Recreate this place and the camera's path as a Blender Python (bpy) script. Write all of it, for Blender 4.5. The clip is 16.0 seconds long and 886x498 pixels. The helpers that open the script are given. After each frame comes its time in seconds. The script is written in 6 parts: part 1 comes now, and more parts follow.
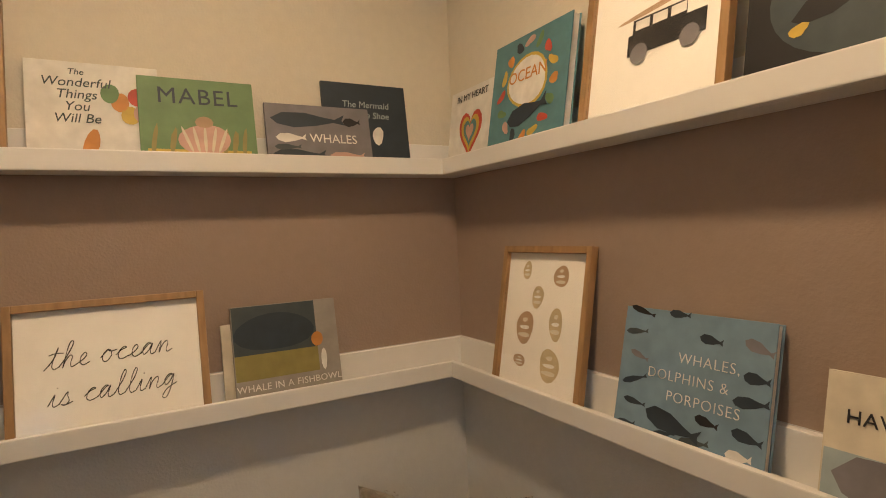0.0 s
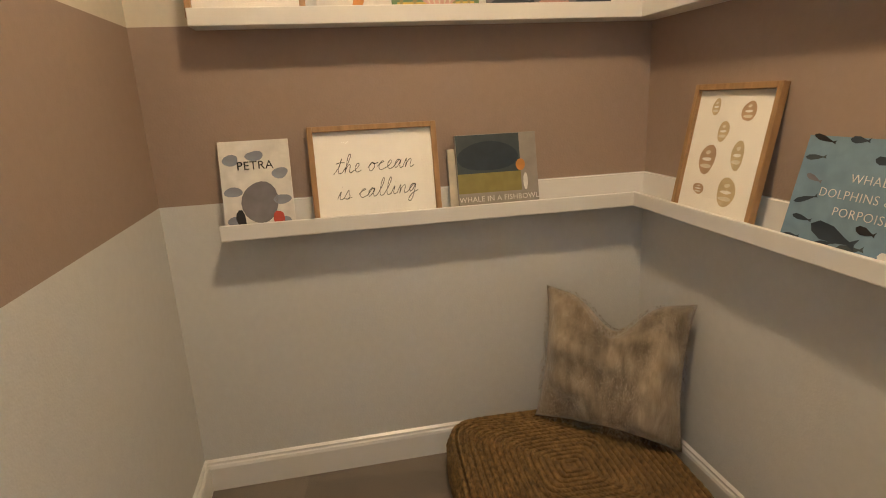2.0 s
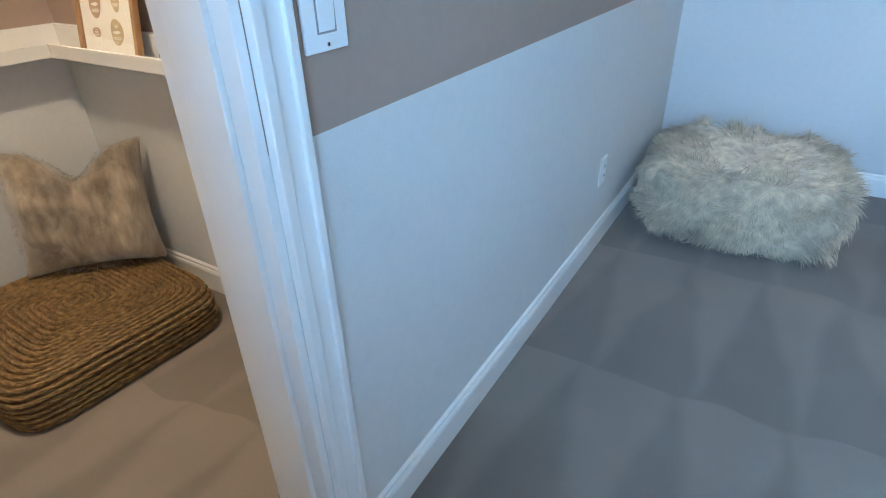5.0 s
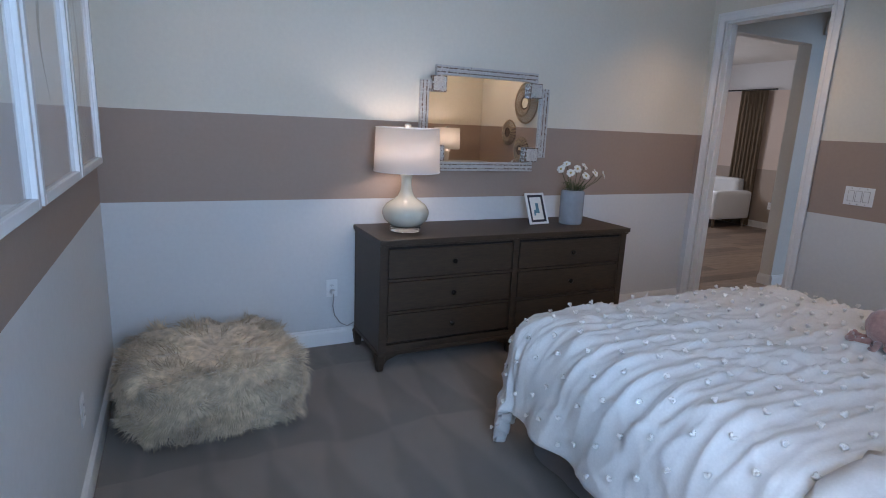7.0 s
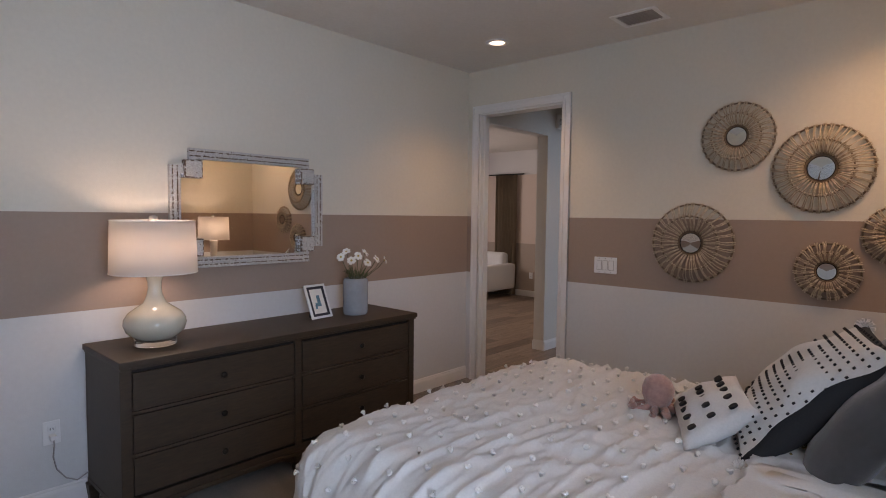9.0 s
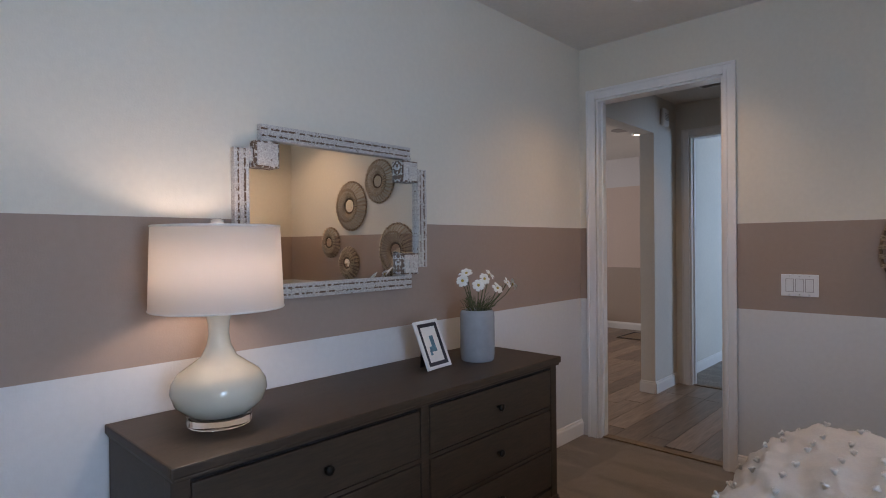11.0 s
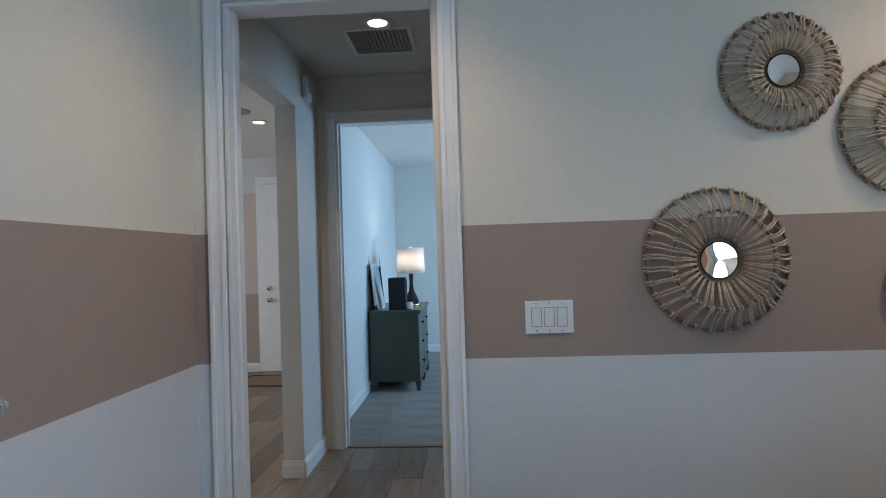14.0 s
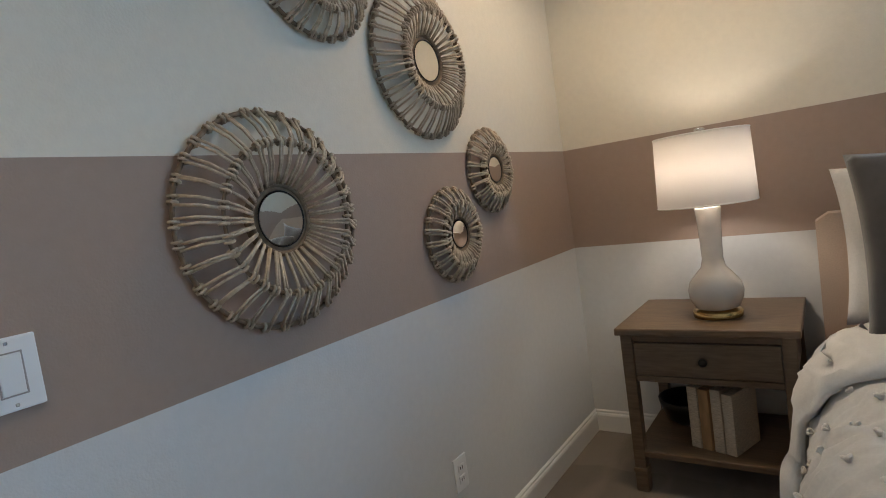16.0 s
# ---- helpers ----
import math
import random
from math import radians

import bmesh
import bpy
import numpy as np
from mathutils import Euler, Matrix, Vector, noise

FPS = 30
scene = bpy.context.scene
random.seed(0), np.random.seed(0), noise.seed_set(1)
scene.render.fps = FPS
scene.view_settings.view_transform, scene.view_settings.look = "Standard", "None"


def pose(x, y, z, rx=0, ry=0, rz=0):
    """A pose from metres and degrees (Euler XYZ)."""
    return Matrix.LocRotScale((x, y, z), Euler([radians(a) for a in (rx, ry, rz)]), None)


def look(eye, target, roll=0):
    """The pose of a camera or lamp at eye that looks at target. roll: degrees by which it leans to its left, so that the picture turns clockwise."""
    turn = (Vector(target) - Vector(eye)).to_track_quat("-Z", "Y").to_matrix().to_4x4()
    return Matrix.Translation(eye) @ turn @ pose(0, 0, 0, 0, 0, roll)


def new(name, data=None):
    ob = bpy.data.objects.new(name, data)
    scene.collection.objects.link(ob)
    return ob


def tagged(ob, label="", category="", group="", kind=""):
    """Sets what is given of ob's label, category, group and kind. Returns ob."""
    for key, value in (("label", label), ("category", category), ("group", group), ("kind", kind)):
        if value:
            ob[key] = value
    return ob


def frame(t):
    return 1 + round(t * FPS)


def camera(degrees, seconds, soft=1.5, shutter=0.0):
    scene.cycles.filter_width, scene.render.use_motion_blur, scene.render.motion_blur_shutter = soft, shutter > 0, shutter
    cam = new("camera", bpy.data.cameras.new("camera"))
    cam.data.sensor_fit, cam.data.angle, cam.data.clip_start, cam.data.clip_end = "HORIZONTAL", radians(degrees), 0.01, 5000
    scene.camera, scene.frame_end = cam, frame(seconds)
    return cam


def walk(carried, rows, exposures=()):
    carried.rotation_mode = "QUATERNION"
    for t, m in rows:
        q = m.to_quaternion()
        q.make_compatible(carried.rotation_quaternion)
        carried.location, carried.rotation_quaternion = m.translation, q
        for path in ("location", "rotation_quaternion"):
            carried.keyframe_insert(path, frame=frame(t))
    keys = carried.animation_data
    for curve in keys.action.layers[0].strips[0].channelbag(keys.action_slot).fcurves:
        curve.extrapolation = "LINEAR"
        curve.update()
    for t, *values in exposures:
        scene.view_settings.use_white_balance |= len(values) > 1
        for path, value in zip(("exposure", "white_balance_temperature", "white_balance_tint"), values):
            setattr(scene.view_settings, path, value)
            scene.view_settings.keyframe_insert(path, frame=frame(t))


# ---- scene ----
cam = camera(77, 16.0, soft=1.0)
PATH = [
    (0, look((-4.795, -3.174, 1.335), (-6.538, -2.196, 1.270), -2.6)),
    (0.5, look((-4.804, -3.104, 1.318), (-6.676, -2.422, 1.139), -2.1)),
    (1, look((-4.725, -3.117, 1.293), (-6.658, -2.699, 0.997), -2.0)),
    (1.5, look((-4.623, -3.225, 1.293), (-6.547, -2.854, 0.892), -2.4)),
    (2, look((-4.516, -3.360, 1.282), (-6.411, -2.993, 0.760), -2.7)),
    (2.5, look((-4.473, -3.419, 1.268), (-6.324, -3.046, 0.608), -2.6)),
    (3, look((-4.400, -3.425, 1.248), (-6.167, -3.041, 0.393), -3.3)),
    (3.2, look((-4.377, -3.447, 1.270), (-6.074, -3.023, 0.300), -3.3)),
    (5.3, look((-3.889, -3.381, 1.269), (-4.639, -1.778, 0.338), -1.9)),
    (5.5, look((-3.873, -3.388, 1.306), (-4.502, -1.701, 0.435), -1.6)),
    (6, look((-3.933, -3.428, 1.389), (-4.151, -1.575, 0.669), -0.2)),
    (6.5, look((-4.075, -3.479, 1.460), (-3.771, -1.588, 0.883), 1.6)),
    (7, look((-4.164, -3.543, 1.503), (-3.307, -1.789, 1.067), 2.6)),
    (7.5, look((-4.171, -3.592, 1.542), (-2.873, -2.106, 1.209), 2.5)),
    (8, look((-4.158, -3.597, 1.544), (-2.642, -2.315, 1.301), 1.9)),
    (8.5, look((-4.116, -3.522, 1.533), (-2.565, -2.272, 1.365), 1.2)),
    (9, look((-3.962, -3.302, 1.518), (-2.485, -1.960, 1.397), 0.7)),
    (9.5, look((-3.848, -3.073, 1.507), (-2.438, -1.657, 1.429), 0.3)),
    (9.7, look((-3.835, -2.937, 1.486), (-2.453, -1.492, 1.424), 0.3)),
    (11.8, look((-3.461, -1.670, 1.401), (-1.824, -0.523, 1.449), -1.8)),
    (12, look((-3.391, -1.603, 1.400), (-1.690, -0.552, 1.449), -1.9)),
    (12.5, look((-3.127, -1.465, 1.398), (-1.296, -0.662, 1.439), -2.0)),
    (13, look((-2.813, -1.305, 1.396), (-0.903, -0.715, 1.439), -2.2)),
    (13.5, look((-2.471, -1.125, 1.399), (-0.504, -0.764, 1.435), -2.1)),
    (14, look((-2.146, -1.093, 1.391), (-0.149, -0.988, 1.422), -1.8)),
    (14.5, look((-1.761, -1.151, 1.407), (0.216, -1.449, 1.419), -2.6)),
    (15, look((-1.505, -1.095, 1.406), (0.332, -1.887, 1.378), -4.3)),
    (15.5, look((-1.343, -1.062, 1.365), (0.190, -2.345, 1.284), -6.6)),
    (16, look((-1.132, -1.108, 1.330), (0.020, -2.736, 1.170), -8.2)),
]
walk(cam, PATH, exposures=[
    (0.0, 0.08, 6750, 11), (1.5, 0.33, 6500, 8), (3.2, 0.58, 6550, 6), (5.3, 1.05, 5400, 5), (6.0, 0.72, 5300, 8), (6.5, 0.34, 5500, 15), (7.0, 0.12, 6450, 21), (8.0, -0.08, 7000, 27),
    (9.0, -0.1, 8200, 31), (9.7, -0.06, 8000, 29), (12.0, 0.1, 6500, 20), (13.0, 0.28, 6150, 12), (14.5, 0.3, 6050, 10), (16.0, 0.33, 6150, 8)])

# ---------------------------------------------------------------- light
world = bpy.data.worlds.new("world")
scene.world = world
world.use_nodes = True
wn = world.node_tree.nodes
sky = wn.new("ShaderNodeTexSky")
sky.sky_type, sky.sun_disc = "NISHITA", False
sky.sun_elevation, sky.sun_rotation = radians(48), radians(20)
wn["Background"].inputs["Strength"].default_value = 0.12
world.node_tree.links.new(sky.outputs["Color"], wn["Background"].inputs["Color"])

sun_data = bpy.data.lights.new("sun", "SUN")
sun_data.energy, sun_data.angle, sun_data.color = 3.0, radians(0.5), (1.0, 0.95, 0.88)
new("sun", sun_data).matrix_world = look((2, 6, 8), (0, 0, 0))


def lamp_light(name, kind, energy, color, place, target=None, size=0.1, size_y=None, cone=120):
    d = bpy.data.lights.new(name, kind)
    d.energy, d.color = energy, color
    if kind == "AREA":
        d.shape, d.size = ("RECTANGLE", size) if size_y else ("DISK", size)
        if size_y:
            d.size_y = size_y
    else:
        d.shadow_soft_size = size
        if kind == "SPOT":
            d.spot_size, d.spot_blend = radians(cone), 0.85
    ob = new(name, d)
    ob.matrix_world = look(place, target) if target else pose(*place)
    return ob


WARM = (1.0, 0.87, 0.74)
DOWN = (1.0, 0.72, 0.44)
BLUE = (0.40, 0.67, 1.0)
# daylight through the bedroom window beside the bed
lamp_light("window_daylight", "AREA", 42, BLUE, (-3.72, -3.93, 1.55), (-1.3, 0, 1.75), 1.0, 1.45).data.spread = radians(150)
# unseen fill lamps added to brighten the second bedroom and the entry
lamp_light("far_bedroom_fill", "AREA", 68, BLUE, (4.4, -3.2, 1.6), (4.0, 0, 1.2), 1.4, 1.4)
lamp_light("entry_fill", "AREA", 42, (0.82, 0.90, 1.0), (2.6, 4.3, 1.8), (2.4, 0.5, 1.2), 1.6, 1.4)
# bulbs under the shades
lamp_light("dresser_lamp_bulb", "POINT", 4.2, WARM, (-2.845, -0.275, 1.345), size=0.05)
lamp_light("bedside_bulb_far", "POINT", 4.6, WARM, (-0.715, -3.58, 1.32), size=0.05)
lamp_light("bedside_bulb_near", "POINT", 3.2, WARM, (-3.19, -3.70, 1.18), size=0.05)
lamp_light("far_lamp_bulb", "POINT", 5, WARM, (4.24, -0.38, 1.38), size=0.05)
# recessed lights
for lx, ly, lz, e in ((-0.57, -0.74, 2.79, 19), (-3.9, -0.73, 2.79, 5), (-0.64, -3.15, 2.79, 24), (-5.2, -3.05, 2.79, 54),
                      (1.02, -0.59, 2.74, 10), (3.12, 0.93, 2.74, 14)):
    lamp_light("recessed_light", "SPOT", e * 2.2, DOWN, (lx, ly, lz), (lx, ly, 0), 0.12, cone=150 if ly < -3 else 120)

# ---------------------------------------------------------------- materials


def shader(name, color, rough=0.6, metal=0.0, grain=0.0, grain_scale=40.0, bump=0.0, bump_scale=200.0, vary=0.0, stain=0.0,
           stain_scale=2.5, sheen=0.0, coat=0.0, spec=0.5, stretch=(1, 1, 1), random_tint=0.0):
    """Principled surface with fine grain, large stains and relief."""
    m = bpy.data.materials.new(name)
    m.use_nodes = True
    n, l = m.node_tree.nodes, m.node_tree.links
    b = n["Principled BSDF"]
    b.inputs["Roughness"].default_value = rough
    b.inputs["Metallic"].default_value = metal
    b.inputs["Specular IOR Level"].default_value = spec
    b.inputs["Sheen Weight"].default_value = sheen
    b.inputs["Coat Weight"].default_value = coat
    tc = n.new("ShaderNodeTexCoord")
    mp = n.new("ShaderNodeMapping")
    mp.inputs["Scale"].default_value = stretch
    l.new(tc.outputs["Object"], mp.inputs["Vector"])
    base = n.new("ShaderNodeRGB")
    base.outputs[0].default_value = (*color, 1)
    out = base.outputs[0]

    def darken(value, amount):
        nonlocal out
        mix = n.new("ShaderNodeMix")
        mix.data_type, mix.blend_type = "RGBA", "MULTIPLY"
        mr = n.new("ShaderNodeMapRange")
        mr.inputs["From Min"].default_value, mr.inputs["From Max"].default_value = 0.3, 0.7
        mr.inputs["To Min"].default_value, mr.inputs["To Max"].default_value = 1 - amount, 1 + amount * 0.4
        l.new(value, mr.inputs["Value"])
        mix.inputs[0].default_value = 1.0
        l.new(out, mix.inputs[6])
        l.new(mr.outputs[0], mix.inputs[7])
        out = mix.outputs[2]

    def noise_at(scale, detail=4.0):
        t = n.new("ShaderNodeTexNoise")
        t.inputs["Scale"].default_value, t.inputs["Detail"].default_value = scale, detail
        l.new(mp.outputs[0], t.inputs["Vector"])
        return t.outputs["Fac"]
    if grain:
        darken(noise_at(grain_scale), grain)
    if stain:
        darken(noise_at(stain_scale, 3), stain)
    if random_tint:
        oi = n.new("ShaderNodeObjectInfo")
        darken(oi.outputs["Random"], random_tint)
    l.new(out, b.inputs["Base Color"])
    if bump:
        bp = n.new("ShaderNodeBump")
        bp.inputs["Strength"].default_value, bp.inputs["Distance"].default_value = bump, 0.003
        l.new(noise_at(bump_scale, 3), bp.inputs["Height"])
        l.new(bp.outputs[0], b.inputs["Normal"])
    return m


def banded_paint(name, low, mid, high, z0, z1):
    """Wall paint in three level bands, with roller texture."""
    m = shader(name, high, 0.72, bump=0.25, bump_scale=160, grain=0.03, stain=0.03, stain_scale=1.2, spec=0.3)
    n, l = m.node_tree.nodes, m.node_tree.links
    g = n.new("ShaderNodeNewGeometry")
    sx = n.new("ShaderNodeSeparateXYZ")
    l.new(g.outputs["Position"], sx.inputs[0])
    rgb = [k for k in n if k.type == "RGB"][0]
    old = [x for x in l if x.from_node == rgb][0].to_socket
    prev = None
    for limit, below, above in ((z0, low, mid), (z1, None, high)):
        gt = n.new("ShaderNodeMath")
        gt.operation = "GREATER_THAN"
        gt.inputs[1].default_value = limit
        l.new(sx.outputs["Z"], gt.inputs[0])
        mx = n.new("ShaderNodeMix")
        mx.data_type = "RGBA"
        l.new(gt.outputs[0], mx.inputs[0])
        if prev is None:
            mx.inputs[6].default_value = (*below, 1)
        else:
            l.new(prev, mx.inputs[6])
        mx.inputs[7].default_value = (*above, 1)
        prev = mx.outputs[2]
    l.new(prev, old)
    return m


def carpet_material():
    """Cut-pile carpet with vacuum strokes in long triangles."""
    m = shader("carpet", (0.225, 0.19, 0.158), 0.95, grain=0.35, grain_scale=320, stain=0.12, stain_scale=3.0, bump=0.9, bump_scale=420,
               sheen=0.25, spec=0.1)
    n, l = m.node_tree.nodes, m.node_tree.links
    tc = n.new("ShaderNodeTexCoord")
    warp = n.new("ShaderNodeTexNoise")
    warp.inputs["Scale"].default_value = 1.7
    l.new(tc.outputs["Object"], warp.inputs["Vector"])
    add = n.new("ShaderNodeVectorMath")
    add.operation = "MULTIPLY_ADD"
    add.inputs[1].default_value = (0.2, 0.26, 0)
    l.new(warp.outputs["Color"], add.inputs[0])
    l.new(tc.outputs["Object"], add.inputs[2])
    sx = n.new("ShaderNodeSeparateXYZ")
    l.new(add.outputs[0], sx.inputs[0])

    def op(kind, a, b=None):
        k = n.new("ShaderNodeMath")
        k.operation = kind
        for i, v in enumerate((a, b)):
            if v is None:
                continue
            if isinstance(v, (int, float)):
                k.inputs[i].default_value = v
            else:
                l.new(v, k.inputs[i])
        return k.outputs[0]
    v = op("FRACT", op("MULTIPLY", op("ADD", sx.outputs["Y"], 8.22), 1.25))
    row = op("FLOOR", op("MULTIPLY", op("ADD", sx.outputs["Y"], 8.22), 1.25))
    u = op("FRACT", op("ADD", op("MULTIPLY", sx.outputs["X"], 3.6), op("MULTIPLY", row, 0.37)))
    tri = op("MULTIPLY", op("ABSOLUTE", op("SUBTRACT", u, 0.5)), 2.0)
    soft = n.new("ShaderNodeMapRange")
    soft.interpolation_type = "SMOOTHSTEP"
    soft.inputs["From Min"].default_value, soft.inputs["From Max"].default_value = -0.2, 0.2
    soft.inputs["To Min"].default_value, soft.inputs["To Max"].default_value = 0.84, 1.06
    l.new(op("ADD", op("SUBTRACT", tri, 1.0), v), soft.inputs["Value"])
    b = n["Principled BSDF"]
    link = b.inputs["Base Color"].links[0]
    src = link.from_socket
    mx = n.new("ShaderNodeMix")
    mx.data_type, mx.blend_type = "RGBA", "MULTIPLY"
    mx.inputs[0].default_value = 1.0
    l.new(src, mx.inputs[6])
    l.new(soft.outputs[0], mx.inputs[7])
    l.new(mx.outputs[2], b.inputs["Base Color"])
    return m


def glow(name, color, strength):
    m = bpy.data.materials.new(name)
    m.use_nodes = True
    b = m.node_tree.nodes["Principled BSDF"]
    b.inputs["Base Color"].default_value = (*color, 1)
    b.inputs["Emission Color"].default_value = (*color, 1)
    b.inputs["Emission Strength"].default_value = strength
    return m


def shade_fabric(name, color):
    """Linen lampshade that lets the bulb's light through."""
    m = bpy.data.materials.new(name)
    m.use_nodes = True
    n, l = m.node_tree.nodes, m.node_tree.links
    out = n["Material Output"]
    d, t, mx = n.new("ShaderNodeBsdfDiffuse"), n.new("ShaderNodeBsdfTranslucent"), n.new("ShaderNodeMixShader")
    d.inputs[0].default_value = t.inputs[0].default_value = (*color, 1)
    w = n.new("ShaderNodeTexNoise")
    w.inputs["Scale"].default_value = 300
    bp = n.new("ShaderNodeBump")
    bp.inputs["Strength"].default_value, bp.inputs["Distance"].default_value = 0.3, 0.001
    l.new(w.outputs["Fac"], bp.inputs["Height"])
    l.new(bp.outputs[0], d.inputs["Normal"])
    mx.inputs[0].default_value = 0.5
    l.new(d.outputs[0], mx.inputs[1])
    l.new(t.outputs[0], mx.inputs[2])
    l.new(mx.outputs[0], out.inputs["Surface"])
    return m


def distressed(name, wear):
    """Whitewashed wood whose paint is rubbed through to brown in short flecks; a lower wear value bares more wood."""
    m = bpy.data.materials.new(name)
    m.use_nodes = True
    nt, nd = m.node_tree, m.node_tree.nodes
    pb = nd["Principled BSDF"]
    tc = nd.new("ShaderNodeTexCoord")
    flecks, streaks = nd.new("ShaderNodeTexNoise"), nd.new("ShaderNodeTexNoise")
    flecks.inputs["Scale"].default_value, flecks.inputs["Detail"].default_value = 62.0, 4.0
    streaks.inputs["Scale"].default_value, streaks.inputs["Detail"].default_value = 150.0, 3.0
    ramp, tone, mix, bmp = nd.new("ShaderNodeValToRGB"), nd.new("ShaderNodeValToRGB"), nd.new("ShaderNodeMix"), nd.new("ShaderNodeBump")
    ramp.color_ramp.elements[0].position, ramp.color_ramp.elements[1].position = wear - 0.02, wear + 0.05
    tone.color_ramp.elements[0].position, tone.color_ramp.elements[1].position = 0.3, 0.7
    tone.color_ramp.elements[0].color, tone.color_ramp.elements[1].color = (0.40, 0.37, 0.34, 1), (0.68, 0.65, 0.61, 1)
    mix.data_type = "RGBA"
    mix.inputs["B"].default_value = (0.13, 0.075, 0.045, 1)
    for n in (flecks, streaks):
        nt.links.new(tc.outputs["Object"], n.inputs["Vector"])
    nt.links.new(flecks.outputs["Fac"], ramp.inputs["Fac"])
    nt.links.new(streaks.outputs["Fac"], tone.inputs["Fac"])
    nt.links.new(tone.outputs["Color"], mix.inputs["A"])
    nt.links.new(ramp.outputs["Color"], mix.inputs["Factor"])
    nt.links.new(mix.outputs["Result"], pb.inputs["Base Color"])
    nt.links.new(ramp.outputs["Color"], bmp.inputs["Height"])
    nt.links.new(bmp.outputs["Normal"], pb.inputs["Normal"])
    bmp.inputs["Strength"].default_value, bmp.inputs["Distance"].default_value, bmp.invert = 0.5, 0.002, True
    pb.inputs["Roughness"].default_value = 0.45
    return m


def clear(name, rough=0.0, color=(1, 1, 1), ior=1.45):
    m = bpy.data.materials.new(name)
    m.use_nodes = True
    b = m.node_tree.nodes["Principled BSDF"]
    b.inputs["Base Color"].default_value = (*color, 1)
    b.inputs["Transmission Weight"].default_value = 1.0
    b.inputs["Roughness"].default_value, b.inputs["IOR"].default_value = rough, ior
    return m


LOW, MID, HIGH = (0.66, 0.66, 0.65), (0.365, 0.275, 0.225), (0.72, 0.67, 0.57)
M_WALL = banded_paint("banded_wall_paint", LOW, MID, HIGH, 1.0, 1.512)
M_HALL = shader("hall_paint", (0.72, 0.69, 0.63), 0.72, bump=0.25, bump_scale=160, grain=0.03, stain=0.04, stain_scale=1.2, spec=0.3)
M_FOYER = banded_paint("foyer_paint", (0.40, 0.32, 0.26), (0.62, 0.50, 0.42), (0.66, 0.64, 0.62), 1.0, 2.3)
M_CEIL = shader("ceiling_paint", (0.74, 0.71, 0.66), 0.85, bump=0.5, bump_scale=90, grain=0.04, stain=0.03, spec=0.2)
M_TRIM = shader("trim_enamel", (0.80, 0.79, 0.77), 0.3, grain=0.03, grain_scale=8, bump=0.06, bump_scale=30)
M_CARPET = carpet_material()
M_PLANK = shader("vinyl_plank", (0.27, 0.20, 0.15), 0.38, grain=0.35, grain_scale=9, stain=0.25, stain_scale=2.2, bump=0.15, bump_scale=40,
                 stretch=(0.6, 8, 1), random_tint=0.35)
M_GAP = shader("plank_joint", (0.06, 0.045, 0.035), 0.8)
M_DRESS = shader("taupe_stained_wood", (0.052, 0.033, 0.020), 0.5, grain=0.3, grain_scale=14, stain=0.15, stain_scale=3, bump=0.12, bump_scale=50,
                 stretch=(1, 8, 8))
M_NIGHT = shader("brown_stained_wood", (0.15, 0.10, 0.062), 0.42, grain=0.3, grain_scale=14, stain=0.15, stain_scale=3, bump=0.12, bump_scale=50,
                 stretch=(1, 8, 8))
M_BLACK = shader("black_iron", (0.02, 0.018, 0.016), 0.35, metal=0.7, grain=0.2)
# near-black: painted shade in drawer gaps and outlet slots, also the speaker grille
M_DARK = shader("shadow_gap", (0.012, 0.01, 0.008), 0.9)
M_CERAMIC = shader("cream_glaze", (0.62, 0.58, 0.47), 0.12, coat=0.6, grain=0.03, grain_scale=20, stain=0.05)
M_CERAMIC_W = shader("white_glaze", (0.66, 0.62, 0.56), 0.12, coat=0.6, grain=0.03, grain_scale=20, stain=0.05)
M_VASE = shader("grey_blue_glaze", (0.31, 0.33, 0.355), 0.22, coat=0.4, grain=0.06, grain_scale=30, stain=0.08, stain_scale=9)
M_BRASS = shader("brushed_brass", (0.62, 0.45, 0.2), 0.25, metal=1.0, grain=0.1)
M_CHROME = shader("chrome", (0.75, 0.75, 0.75), 0.12, metal=1.0, grain=0.05)
M_ACRYL = clear("acrylic", 0.02)
M_GLASS = clear("window_glass", 0.0, ior=1.3)
M_SHADE = shade_fabric("linen_shade", (0.74, 0.70, 0.66))
M_MIRROR = shader("mirror_silver", (0.86, 0.87, 0.86), 0.015, metal=1.0)
M_DISTRESS = distressed("whitewashed_wood", 0.66)
M_CORD = shader("natural_seagrass", (0.60, 0.49, 0.36), 0.85, grain=0.35, grain_scale=60, stain=0.25, stain_scale=8, bump=0.5, bump_scale=260)
M_CORD_D = shader("dark_rattan", (0.22, 0.155, 0.10), 0.75, grain=0.4, grain_scale=60, bump=0.4, bump_scale=200)
M_COTTON = shader("white_cotton", (0.66, 0.65, 0.63), 0.9, grain=0.06, grain_scale=120, stain=0.04, bump=0.35, bump_scale=500, sheen=0.3, spec=0.2)
M_TUFT = shader("cotton_tuft", (0.86, 0.84, 0.80), 0.95, grain=0.1, grain_scale=200, bump=0.8, bump_scale=600, sheen=0.4, spec=0.1)
M_LINEN = shader("grey_linen", (0.40, 0.37, 0.35), 0.95, grain=0.15, grain_scale=260, stain=0.06, bump=0.4, bump_scale=600, spec=0.15)
M_HEAD = shader("blush_upholstery", (0.60, 0.47, 0.37), 0.92, grain=0.12, grain_scale=220, stain=0.05, bump=0.4, bump_scale=500, spec=0.15)
M_PINK = shader("peach_sheet", (0.66, 0.36, 0.27), 0.9, grain=0.06, grain_scale=200, stain=0.08, bump=0.3, bump_scale=400, spec=0.2)
